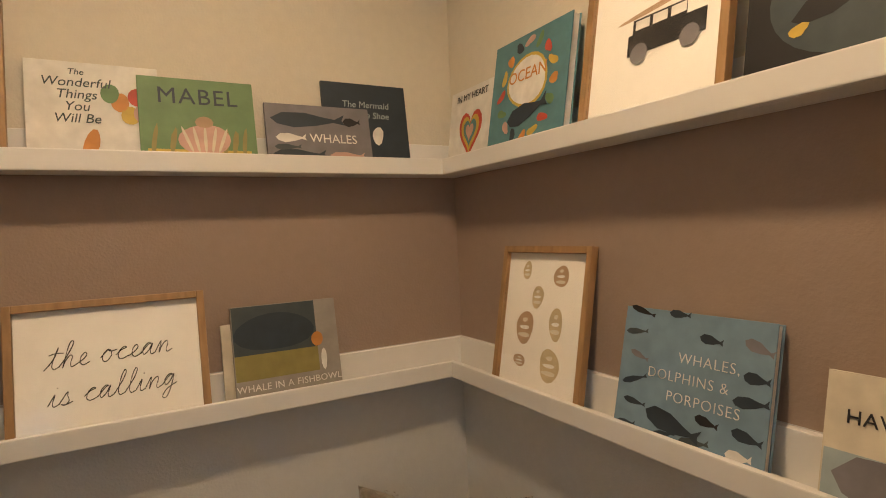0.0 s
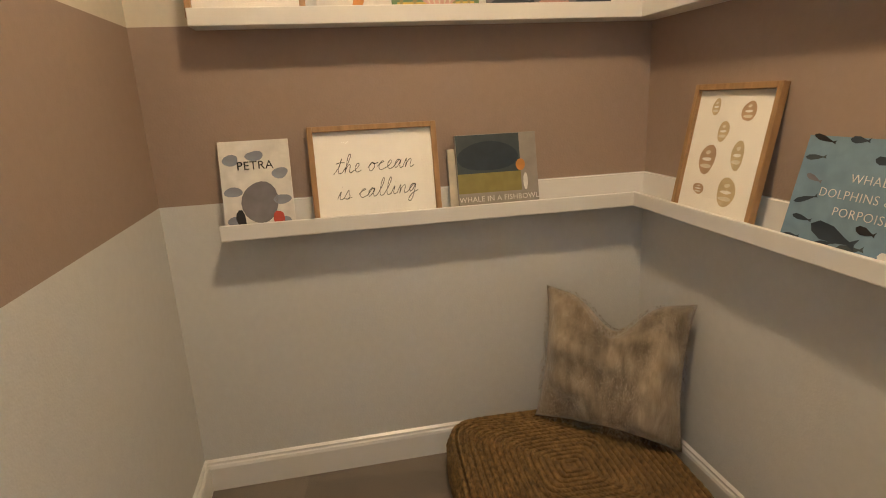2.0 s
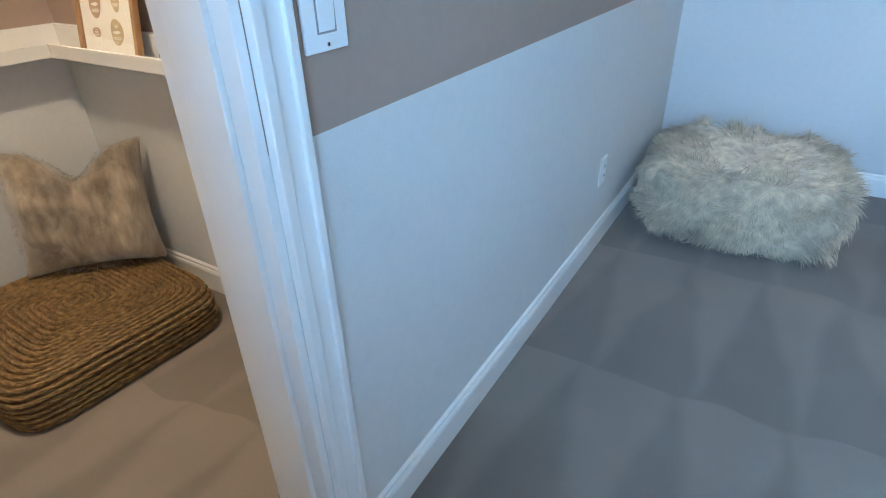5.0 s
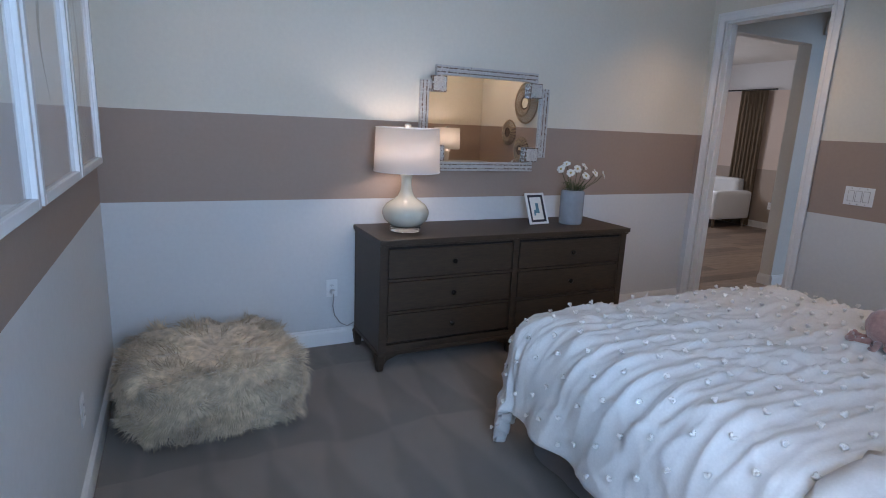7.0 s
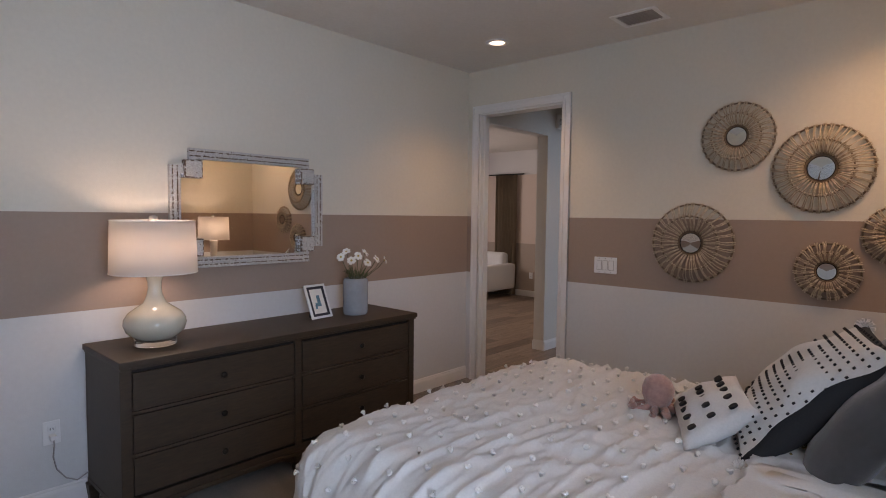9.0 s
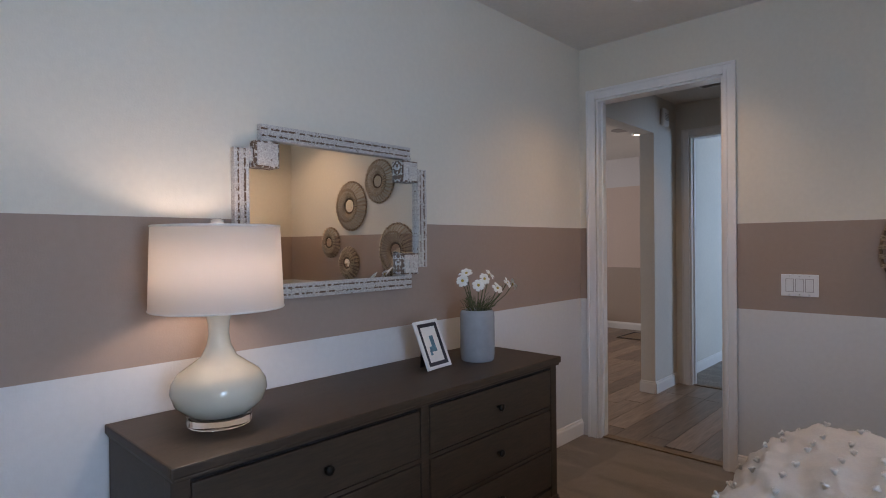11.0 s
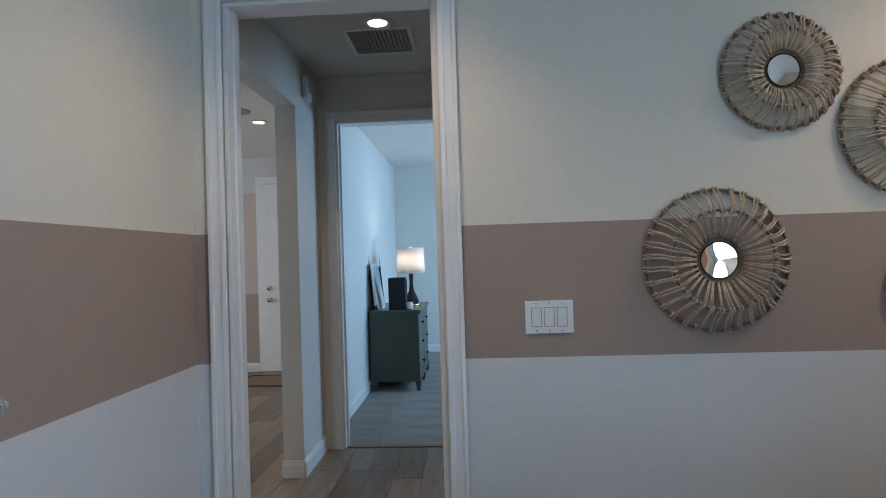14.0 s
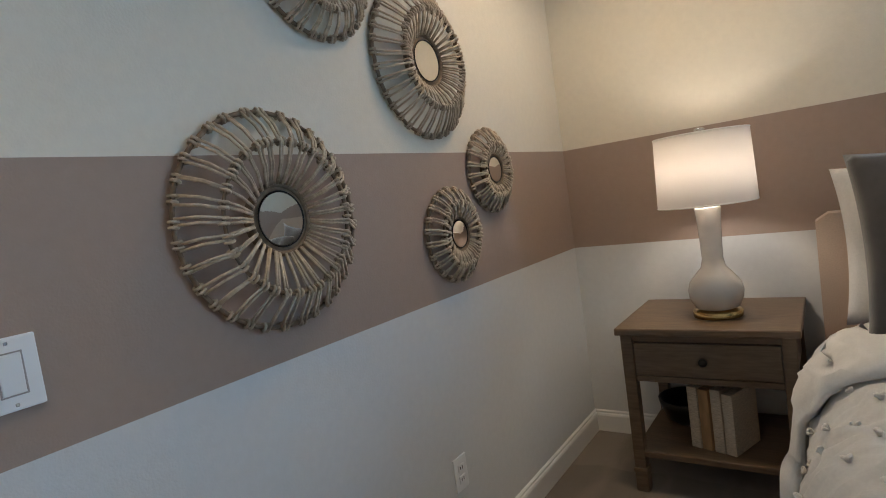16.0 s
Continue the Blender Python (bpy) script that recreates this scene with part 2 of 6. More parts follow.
M_CHAR = shader("charcoal_velvet", (0.055, 0.052, 0.052), 0.85, grain=0.12, grain_scale=60, stain=0.2, stain_scale=6, sheen=0.5, bump=0.2, bump_scale=400)
M_BLK_F = shader("black_cotton", (0.015, 0.015, 0.017), 0.9, grain=0.1, grain_scale=200, bump=0.3, bump_scale=500)
M_FUR = shader("long_faux_fur", (0.72, 0.59, 0.42), 0.8, grain=0.35, grain_scale=25, stain=0.3, stain_scale=6, sheen=0.4, spec=0.2)
M_PLUSH = shader("brown_plush", (0.40, 0.325, 0.24), 0.9, grain=0.35, grain_scale=30, stain=0.4, stain_scale=7, bump=1.0, bump_scale=220, sheen=0.5, spec=0.1,
                 stretch=(1.6, 1.6, 0.5))
M_JUTE = shader("braided_jute", (0.24, 0.145, 0.055), 0.85, grain=0.55, grain_scale=55, stain=0.25, stain_scale=9, bump=0.8, bump_scale=180)
M_OAK = shader("light_oak", (0.42, 0.25, 0.12), 0.45, grain=0.25, grain_scale=18, stain=0.12, bump=0.1, bump_scale=60, stretch=(3, 3, 0.6))
M_PAPER = shader("white_paper", (0.80, 0.78, 0.74), 0.85, grain=0.03, grain_scale=30)
M_PLASTIC = shader("white_plastic", (0.80, 0.80, 0.79), 0.35, grain=0.02)
M_GROUND = shader("lawn", (0.06, 0.09, 0.03), 0.95, grain=0.4, grain_scale=8, stain=0.3, stain_scale=0.4, bump=0.6, bump_scale=30)
M_LED = glow("led_lens", (1.0, 0.86, 0.68), 9.0)

# ---------------------------------------------------------------- builders


def part(name, bm, material, parent=None, label="", smooth=False):
    """Link a bmesh as one mesh object, under a thing or a part."""
    bmesh.ops.recalc_face_normals(bm, faces=bm.faces)
    me = bpy.data.meshes.new(name)
    bm.to_mesh(me)
    bm.free()
    if smooth:
        for f in me.polygons:
            f.use_smooth = True
    me.materials.append(material)
    ob = new(name, me)
    if parent:
        ob.parent = parent
    if label:
        ob["label"] = label
    return ob


def empty(name, m, label, category, group="", kind=""):
    ob = new(name)
    ob.empty_display_size = 0.05
    ob.matrix_world = m
    return tagged(ob, label, category, group, kind)


def add_box(bm, x0, x1, y0, y1, z0, z1, bevel=0.0, m=None):
    """One box, edges rounded, into bm."""
    tmp = bmesh.new()
    bmesh.ops.create_cube(tmp, size=1.0)
    bmesh.ops.transform(tmp, matrix=Matrix.Translation(((x0 + x1) / 2, (y0 + y1) / 2, (z0 + z1) / 2)) @ Matrix.Diagonal((abs(x1 - x0), abs(y1 - y0), abs(z1 - z0), 1)), verts=tmp.verts)
    if bevel:
        bmesh.ops.bevel(tmp, geom=tmp.edges[:], offset=bevel, segments=2, profile=0.6, affect="EDGES")
    if m is not None:
        bmesh.ops.transform(tmp, matrix=m, verts=tmp.verts)
    add_mesh(bm, tmp)
    return bm


def add_mesh(bm, tmp):
    verts = {v: bm.verts.new(v.co) for v in tmp.verts}
    for f in tmp.faces:
        bm.faces.new([verts[v] for v in f.verts])
    tmp.free()
    return bm


def box(x0, x1, y0, y1, z0, z1, bevel=0.0, m=None):
    return add_box(bmesh.new(), x0, x1, y0, y1, z0, z1, bevel, m)


def lathe(profile, segments=40, cap=True):
    """Turn a list of (radius, height) round the z axis."""
    bm = bmesh.new()
    rings = [[bm.verts.new((r * math.cos(a), r * math.sin(a), z)) for a in (2 * math.pi * i / segments for i in range(segments))] for r, z in profile]
    for a, b in zip(rings, rings[1:]):
        for i in range(segments):
            j = (i + 1) % segments
            bm.faces.new((a[i], a[j], b[j], b[i]))
    if cap:
        bm.faces.new(rings[0][::-1])
        bm.faces.new(rings[-1])
    return bm


def add_tube(bm, points, radius, sides=6, closed=False, taper=None):
    """A round cord along points."""
    pts = [Vector(p) for p in points]
    n = len(pts)
    rings = []
    for i, p in enumerate(pts):
        a = pts[(i - 1) % n] if closed or i > 0 else p
        b = pts[(i + 1) % n] if closed or i < n - 1 else p
        d = (b - a).normalized()
        u = d.orthogonal().normalized() if abs(d.z) > 0.95 else d.cross(Vector((0, 0, 1))).normalized()
        w = d.cross(u)
        r = radius * (1 if taper is None else 1 + (taper - 1) * i / max(n - 1, 1))
        rings.append([bm.verts.new(p + r * (math.cos(t) * u + math.sin(t) * w)) for t in (2 * math.pi * k / sides for k in range(sides))])
    for i in range(n if closed else n - 1):
        a, b = rings[i], rings[(i + 1) % n]
        for k in range(sides):
            bm.faces.new((a[k], a[(k + 1) % sides], b[(k + 1) % sides], b[k]))
    if not closed:
        bm.faces.new(rings[0][::-1])
        bm.faces.new(rings[-1])
    return bm


def tube(points, radius, sides=6, closed=False, taper=None):
    return add_tube(bmesh.new(), points, radius, sides, closed, taper)


def ring(radius, z, n=48):
    return [(radius * math.cos(2 * math.pi * i / n), radius * math.sin(2 * math.pi * i / n), z) for i in range(n)]


def pillow_mesh(w, h, t, seed=0, dent=0.0, n=22, pinch=0.12, rough=0.012):
    """A stuffed cushion in the xz plane, base at z = 0, corners drawn to points."""
    bm = bmesh.new()
    grids = []
    for side in (-1, 1):
        g = []
        for i in range(n + 1):
            row = []
            for j in range(n + 1):
                u, v = 2 * i / n - 1, 2 * j / n - 1
                prof = (max(0, 1 - abs(u) ** 2.4) * max(0, 1 - abs(v) ** 2.4)) ** 0.55
                sx = 1 - pinch * (1 - v * v) * 0.0 - pinch * (1 - abs(v) ** 2) * abs(u) ** 3 * 0.6
                sz = 1 - pinch * (1 - abs(u) ** 2) * abs(v) ** 3 * 0.6
                k = noise.noise(Vector((u * 2.2 + seed * 7, v * 2.2, side * 3.0))) * rough * 2 * min(1, prof * 2)
                z = h / 2 + v * sz * h / 2
                if dent and v > 0:
                    z -= dent * math.exp(-(u / 0.35) ** 2) * v * v
                row.append(bm.verts.new((u * sx * w / 2, side * (prof * t / 2) + side * k, z)))
            g.append(row)
        grids.append(g)
    for s, g in enumerate(grids):
        for i in range(n):
            for j in range(n):
                q = (g[i][j], g[i + 1][j], g[i + 1][j + 1], g[i][j + 1])
                bm.faces.new(q if s == 0 else q[::-1])
    bmesh.ops.remove_doubles(bm, verts=bm.verts, dist=0.0008)
    return bm


def text_part(words, size, material, parent, m, label="", align="CENTER", spread=1.0, shear=0.0, thin=0.0):
    """Lettering in the built-in face, as a thin mesh. It reads along local x, up is local y."""
    cu = bpy.data.curves.new("lettering", "FONT")
    cu.body, cu.size, cu.align_x, cu.extrude, cu.space_character, cu.shear = words, size, align, 0.0004, spread, shear
    cu.resolution_u, cu.offset = 3, -thin
    tmp = bpy.data.objects.new("lettering", cu)
    me = bpy.data.meshes.new_from_object(tmp)
    bpy.data.objects.remove(tmp)
    me.materials.clear()
    me.materials.append(material)
    ob = new("lettering", me)
    ob.parent = parent
    ob.matrix_local = m
    if label:
        ob["label"] = label
    return ob


def structure(name, bm, material, label, category, smooth=False):
    return tagged(part(name, bm, material, None, "", smooth), label, category, kind="structure")


def boxes(rows, bevel=0.0):
    bm = bmesh.new()
    for r in rows:
        add_box(bm, *r, bevel)
    return bm

# ---------------------------------------------------------------- bedroom, closet, hall: the shell
H = 2.81
HH = 2.76
structure("ground", boxes([(-90, 90, -90, 90, -0.4, -0.3)]), M_GROUND, "green lawn around the house", "ground")
structure("floor_carpet", boxes([(-6.45, 0.06, -4.05, 0.12, -0.12, 0.0)]), M_CARPET, "taupe cut-pile carpet with vacuum strokes", "carpet")
structure("floor_far_bedroom", boxes([(2.0, 6.3, -3.4, 0.12, -0.12, 0.004)]), M_CARPET, "light carpet of the second bedroom", "carpet")
structure("wall_north", boxes([(-4.70, 0.12, 0, 0.12, -0.1, H)]), M_WALL, "bedroom wall painted white, mauve and cream in bands", "wall")
structure("wall_east", boxes([(0, 0.12, -4.03, -0.984, -0.1, H), (0, 0.12, -0.131, 0, -0.1, H), (0, 0.12, -0.984, -0.131, 2.44, H)]), M_WALL,
          "banded bedroom wall with a tall open doorway", "wall")
structure("wall_west", boxes([(-4.70, -4.537, -2.89, 0, -0.1, H), (-4.70, -4.537, -3.91, -3.73, -0.1, H), (-4.70, -4.537, -3.73, -2.89, 2.44, H)]), M_WALL,
          "banded bedroom wall with the closet opening", "wall")
WX0, WX1, WZ0, WZ1 = -4.24, -3.2, 0.8, 2.3
structure("wall_south", boxes([(-4.70, WX0, -4.03, -3.91, -0.1, H), (WX1, 0, -4.03, -3.91, -0.1, H), (WX0, WX1, -4.03, -3.91, -0.1, WZ0),
                               (WX0, WX1, -4.03, -3.91, WZ1, H)]), M_WALL, "banded headboard wall with a window", "wall")
structure("wall_closet_back", boxes([(-6.44, -6.32, -4.0, -2.145, -0.1, H)]), M_WALL, "closet wall painted white, mauve and cream", "wall")
structure("wall_closet_north", boxes([(-6.32, -4.70, -2.265, -2.145, -0.1, H)]), M_WALL, "closet side wall in painted bands", "wall")
structure("wall_closet_south", boxes([(-6.32, -4.70, -4.0, -3.88, -0.1, H)]), M_WALL, "closet side wall in painted bands", "wall")
structure("ceiling_bedroom", boxes([(-6.45, 0.12, -4.05, 0.12, H, H + 0.1)]), M_CEIL, "flat off-white ceiling with light texture", "ceiling")
structure("ceiling_hall", boxes([(0.12, 6.3, -3.4, 4.6, HH, HH + 0.1)]), M_CEIL, "flat off-white hall ceiling", "ceiling")
structure("wall_hall_north", boxes([(0.12, 0.25, 0.03, 0.165, -0.1, HH), (1.41, 2.06, 0.03, 0.165, -0.1, HH), (0.25, 1.41, 0.03, 0.165, 2.41, HH)]), M_HALL,
          "hall wall with a wide cased opening", "wall")
structure("wall_hall_west", boxes([(0.0, 0.12, 0.12, 4.6, -0.1, HH)]), M_HALL, "plain off-white wall", "wall")
structure("wall_hall_east", boxes([(1.94, 2.06, -0.10, 0.03, -0.1, HH), (1.94, 2.06, -3.4, -0.97, -0.1, HH), (1.94, 2.06, -0.97, -0.10, 2.44, HH)]), M_HALL,
          "off-white hall wall with a bedroom doorway", "wall")
structure("wall_hall_south", boxes([(0.12, 6.3, -3.52, -3.4, -0.1, HH)]), M_HALL, "plain off-white wall", "wall")
structure("wall_far_bedroom_north", boxes([(2.06, 6.3, 0.04, 0.34, -0.1, HH)]), M_HALL, "off-white bedroom wall", "wall")
structure("wall_far_bedroom_east", boxes([(6.1, 6.3, -3.4, 0.12, -0.1, HH)]), M_HALL, "off-white bedroom wall", "wall")
structure("wall_foyer_east", boxes([(4.9, 5.02, 0.34, 4.6, -0.1, HH)]), M_FOYER, "foyer wall painted in tan bands", "wall")
structure("wall_foyer_north", boxes([(0.12, 5.02, 4.6, 4.72, -0.1, HH)]), M_FOYER, "foyer wall painted in tan bands", "wall")


def baseboard(name, runs):
    """Moulded skirting: runs of x0, y0, x1, y1 along walls, room on the left-hand side."""
    bm = bmesh.new()
    for x0, y0, x1, y1 in runs:
        a, b = Vector((x0, y0, 0)), Vector((x1, y1, 0))
        d = (b - a).normalized()
        nrm = Vector((-d.y, d.x, 0))
        prof = [(0.0, 0.0), (0.015, 0.0), (0.015, 0.085), (0.012, 0.095), (0.008, 0.10), (0.008, 0.108), (0.0, 0.115)]
        ends = [[bm.verts.new(p + nrm * o + Vector((0, 0, z))) for o, z in prof] for p in (a, b)]
        for i in range(len(prof) - 1):
            bm.faces.new((ends[0][i], ends[1][i], ends[1][i + 1], ends[0][i + 1]))
        bm.faces.new(ends[0][::-1])
        bm.faces.new(ends[1])
    return structure(name, bm, M_TRIM, "white moulded baseboard", "baseboard")


baseboard("baseboard_bedroom", [(0, 0, -4.537, 0), (-4.537, 0, -4.537, -2.82), (-4.537, -3.79, -4.537, -3.91), (-4.537, -3.91, 0, -3.91), (0, -3.91, 0, -1.054)])
baseboard("baseboard_closet", [(-6.32, -2.265, -6.32, -3.88), (-6.32, -3.88, -4.70, -3.88), (-4.70, -2.265, -6.32, -2.265), (-4.70, -2.82, -4.70, -2.265)])
baseboard("baseboard_hall", [(1.94, 0.03, 1.41, 0.03), (1.41, 0.03, 1.41, 0.165), (1.41, 0.165, 2.06, 0.165), (0.25, 0.03, 0.12, 0.03), (1.94, -3.4, 1.94, -1.05), (6.1, 0.04, 2.06, 0.04),
                            (6.1, -3.4, 6.1, 0.04), (4.9, 0.34, 4.9, 0.56), (4.9, 1.68, 4.9, 4.6)])


def casing(name, axis, at, facing, a, b, top, label):
    """Moulded casing round a doorway: jamb lining plus stepped trim on one face."""
    bm = bmesh.new()
    w = 0.07
    for lo, hi, off in ((0.0, w, 0.012), (0.0, 0.022, 0.018), (w - 0.016, w, 0.02)):
        for s in (0, 1):
            e0, e1 = (b + lo, b + hi) if s else (a - hi, a - lo)
            p, q = sorted((at, at + facing * off))
            r = (p, q, e0, e1, 0, top + hi) if axis == "x" else (e0, e1, p, q, 0, top + hi)
            add_box(bm, *r, 0.003)
        p, q = sorted((at, at + facing * off))
        r = (p, q, a - lo, b + lo, top + lo, top + hi) if axis == "x" else (a - lo, b + lo, p, q, top + lo, top + hi)
        add_box(bm, *r, 0.003)
    return structure(name, bm, M_TRIM, label, "door casing")


casing("trim_bedroom_door", "x", 0.0, -1, -0.984, -0.131, 2.427, "white moulded casing round the bedroom doorway")
casing("trim_bedroom_door_hall", "x", 0.12, 1, -0.984, -0.131, 2.427, "white moulded casing on the hall side")
casing("trim_closet_door", "x", -4.537, 1, -3.73, -2.89, 2.427, "white moulded casing round the closet opening")
casing("trim_closet_inner", "x", -4.70, -1, -3.73, -2.89, 2.427, "white moulded casing inside the closet")
casing("trim_far_door", "x", 1.94, -1, -0.97, -0.10, 2.427, "white moulded casing round the second bedroom doorway")
for nm, x0, x1, y0, y1 in (("jamb_bedroom", 0.0, 0.12, -0.984, -0.131), ("jamb_closet", -4.70, -4.537, -3.73, -2.89), ("jamb_far", 1.94, 2.06, -0.97, -0.10)):
    structure(nm, boxes([(x0, x1, y0, y0 + 0.018, 0, 2.427), (x0, x1, y1 - 0.018, y1, 0, 2.427), (x0, x1, y0 + 0.018, y1 - 0.018, 2.412, 2.428),
                         (x0 + 0.045, x1 - 0.035, y0 + 0.018, y0 + 0.03, 0, 2.42), (x0 + 0.045, x1 - 0.035, y1 - 0.03, y1 - 0.018, 0, 2.42)], 0.002), M_TRIM,
              "white painted door jamb with stop", "door jamb")
structure("threshold_bedroom", boxes([(0.03, 0.10, -0.965, -0.15, 0, 0.012)], 0.004), M_CORD_D, "dark brown threshold strip", "threshold")
structure("threshold_far", boxes([(1.95, 2.0, -0.95, -0.12, 0, 0.012)], 0.004), M_CORD_D, "dark brown threshold strip", "threshold")

# window beside the bed
win = empty("window_1", pose(0, 0, 0), "white framed sash window with a sill beside the bed", "window", kind="structure")
part("window_frame", boxes([(WX0, WX0 + 0.06, -3.97, -3.9, WZ0, WZ1), (WX1 - 0.06, WX1, -3.97, -3.9, WZ0, WZ1), (WX0, WX1, -3.97, -3.9, WZ1 - 0.06, WZ1),
                            (WX0, WX1, -3.97, -3.9, WZ0, WZ0 + 0.06), (WX0 + 0.06, WX1 - 0.06, -3.965, -3.91, 1.53, 1.58)], 0.004), M_TRIM, win)
part("window_sill", boxes([(WX0 - 0.04, WX1 + 0.04, -3.9, -3.80, WZ0 - 0.03, WZ0)], 0.006), M_TRIM, win)
for z0, z1 in ((WZ0 + 0.05, 1.54), (1.57, WZ1 - 0.05)):
    pane = part("pane", boxes([(WX0 + 0.05, WX1 - 0.05, -3.942, -3.936, z0, z1)]), M_GLASS, win)
    pane.visible_shadow = False


def downlight(x, y, z, label):
    th = empty("recessed_light_fixture", pose(x, y, z), label, "ceiling light", "recessed ceiling lights")
    part("trim_ring", lathe([(0.055, 0.0), (0.085, -0.001), (0.088, -0.006), (0.06, -0.012), (0.055, -0.004)], 32, False), M_TRIM, th, smooth=True)
    part("lens", lathe([(0.057, -0.003), (0.03, -0.006), (0.001, -0.007)], 32), M_LED, th)
    return th


for lx, ly, lz in ((-0.57, -0.74, H), (-3.9, -0.73, H), (-0.64, -3.15, H), (-5.2, -3.05, H), (1.02, -0.59, HH), (3.12, 0.93, HH)):
    downlight(lx, ly, lz, "lit round white recessed light in the ceiling")


def vent(x, y, z, w, d, slats, label):
    th = empty("ceiling_vent", pose(x, y, z), label, "air vent")
    part("frame", boxes([(-w / 2, w / 2, -d / 2, -d / 2 + 0.03, -0.008, 0), (-w / 2, w / 2, d / 2 - 0.03, d / 2, -0.008, 0),
                         (-w / 2, -w / 2 + 0.03, -d / 2 + 0.03, d / 2 - 0.03, -0.008, 0), (w / 2 - 0.03, w / 2, -d / 2 + 0.03, d / 2 - 0.03, -0.008, 0)], 0.002), M_TRIM, th)
    part("backing", boxes([(-w / 2 + 0.03, w / 2 - 0.03, -d / 2 + 0.03, d / 2 - 0.03, -0.001, 0)]), M_LINEN, th)
    first = None
    for i in range(slats):
        yy = -d / 2 + 0.035 + (d - 0.07) * (i + 0.5) / slats
        s = part("slat", box(-w / 2 + 0.03, w / 2 - 0.03, -0.006, 0.006, -0.001, 0.001), M_LINEN, th) if first is None else new("slat", first.data)
        first = first or s
        s.parent = th
        s.matrix_local = pose(0, yy, -0.005, 35, 0, 0)


vent(-0.40, -1.755, H, 0.26, 0.30, 9, "small grey slatted air vent in the ceiling")
vent(1.30, -0.565, HH, 0.42, 0.42, 14, "large grey slatted return vent in the hall ceiling")


def plate(name, m, gang, label, category):
    """Wall plate in local xz, facing -y: rocker switches."""
    th = empty(name, m, label, category)
    w = 0.09 + 0.046 * (gang - 1)
    part("cover", box(-w / 2, w / 2, -0.007, 0, -0.062, 0.062, 0.003), M_PLASTIC, th)
    for g in range(gang):
        cx = (g - (gang - 1) / 2) * 0.048
        part("rocker", box(cx - 0.017, cx + 0.017, -0.011, -0.006, -0.034, 0.034, 0.002, Matrix.Rotation(radians(3), 4, "X")), M_PLASTIC, th)
        part("surround", boxes([(cx - 0.020, cx - 0.0175, -0.0085, -0.006, -0.037, 0.037), (cx + 0.0175, cx + 0.020, -0.0085, -0.006, -0.037, 0.037),
                                (cx - 0.0175, cx + 0.0175, -0.0085, -0.006, 0.0345, 0.037), (cx - 0.0175, cx + 0.0175, -0.0085, -0.006, -0.037, -0.0345)]), M_LINEN, th)
        for zz in (-0.052, 0.052):
            part("screw", box(cx - 0.003, cx + 0.003, -0.0085, -0.006, zz - 0.003, zz + 0.003, 0.001), M_CHROME, th)
    return th


plate("light_switch", pose(0, -1.377, 1.153, 0, 0, -90), 3, "white triple rocker light switch on the mauve band", "switch")
plate("light_switch", pose(-4.537, -2.75, 1.177, 0, 0, 90), 1, "white single rocker light switch beside the closet", "switch")


def outlet(m, label):
    th = empty("wall_outlet", m, label, "outlet")
    part("cover", box(-0.038, 0.038, -0.006, 0, -0.06, 0.06, 0.003), M_PLASTIC, th)
    for zz in (-0.02, 0.02):
        part("socket", box(-0.017, 0.017, -0.009, -0.005, zz - 0.014, zz + 0.014, 0.003), M_PLASTIC, th)
        for sx in (-0.006, 0.006):
            part("slot", box(sx - 0.0015, sx + 0.0015, -0.0095, -0.008, zz - 0.005, zz + 0.006), M_DARK, th)
    return th


outlet(pose(-3.25, 0, 0.40), "white wall outlet with a plugged-in cord")
outlet(pose(-4.537, -1.18, 0.36, 0, 0, 90), "white wall outlet on the low white band")
outlet(pose(0, -2.617, 0.39, 0, 0, -90), "white wall outlet on the low white band")
outlet(pose(4.9, 2.5, 0.4, 0, 0, -90), "white wall outlet on the foyer wall")
cord = empty("lamp_cord", pose(-3.25, -0.01, 0.38), "grey lamp cord hanging from the outlet to behind the dresser", "cord")
part("plug", box(-0.014, 0.014, -0.04, 0.001, -0.012, 0.014, 0.004), M_PLASTIC, cord)
part("cable", tube([(0, -0.035, 0), (0.0, -0.045, -0.03), (-0.005, -0.04, -0.09), (0.01, -0.03, -0.16), (0.05, -0.025, -0.22), (0.10, -0.02, -0.25), (0.16, -0.02, -0.22)], 0.0035, 6), M_LINEN, cord, smooth=True)

# ---------------------------------------------------------------- dresser and what stands on it


def knob_bm():
    return lathe([(0.006, 0), (0.006, 0.012), (0.013, 0.016), (0.017, 0.022), (0.015, 0.029), (0.006, 0.032)], 16)


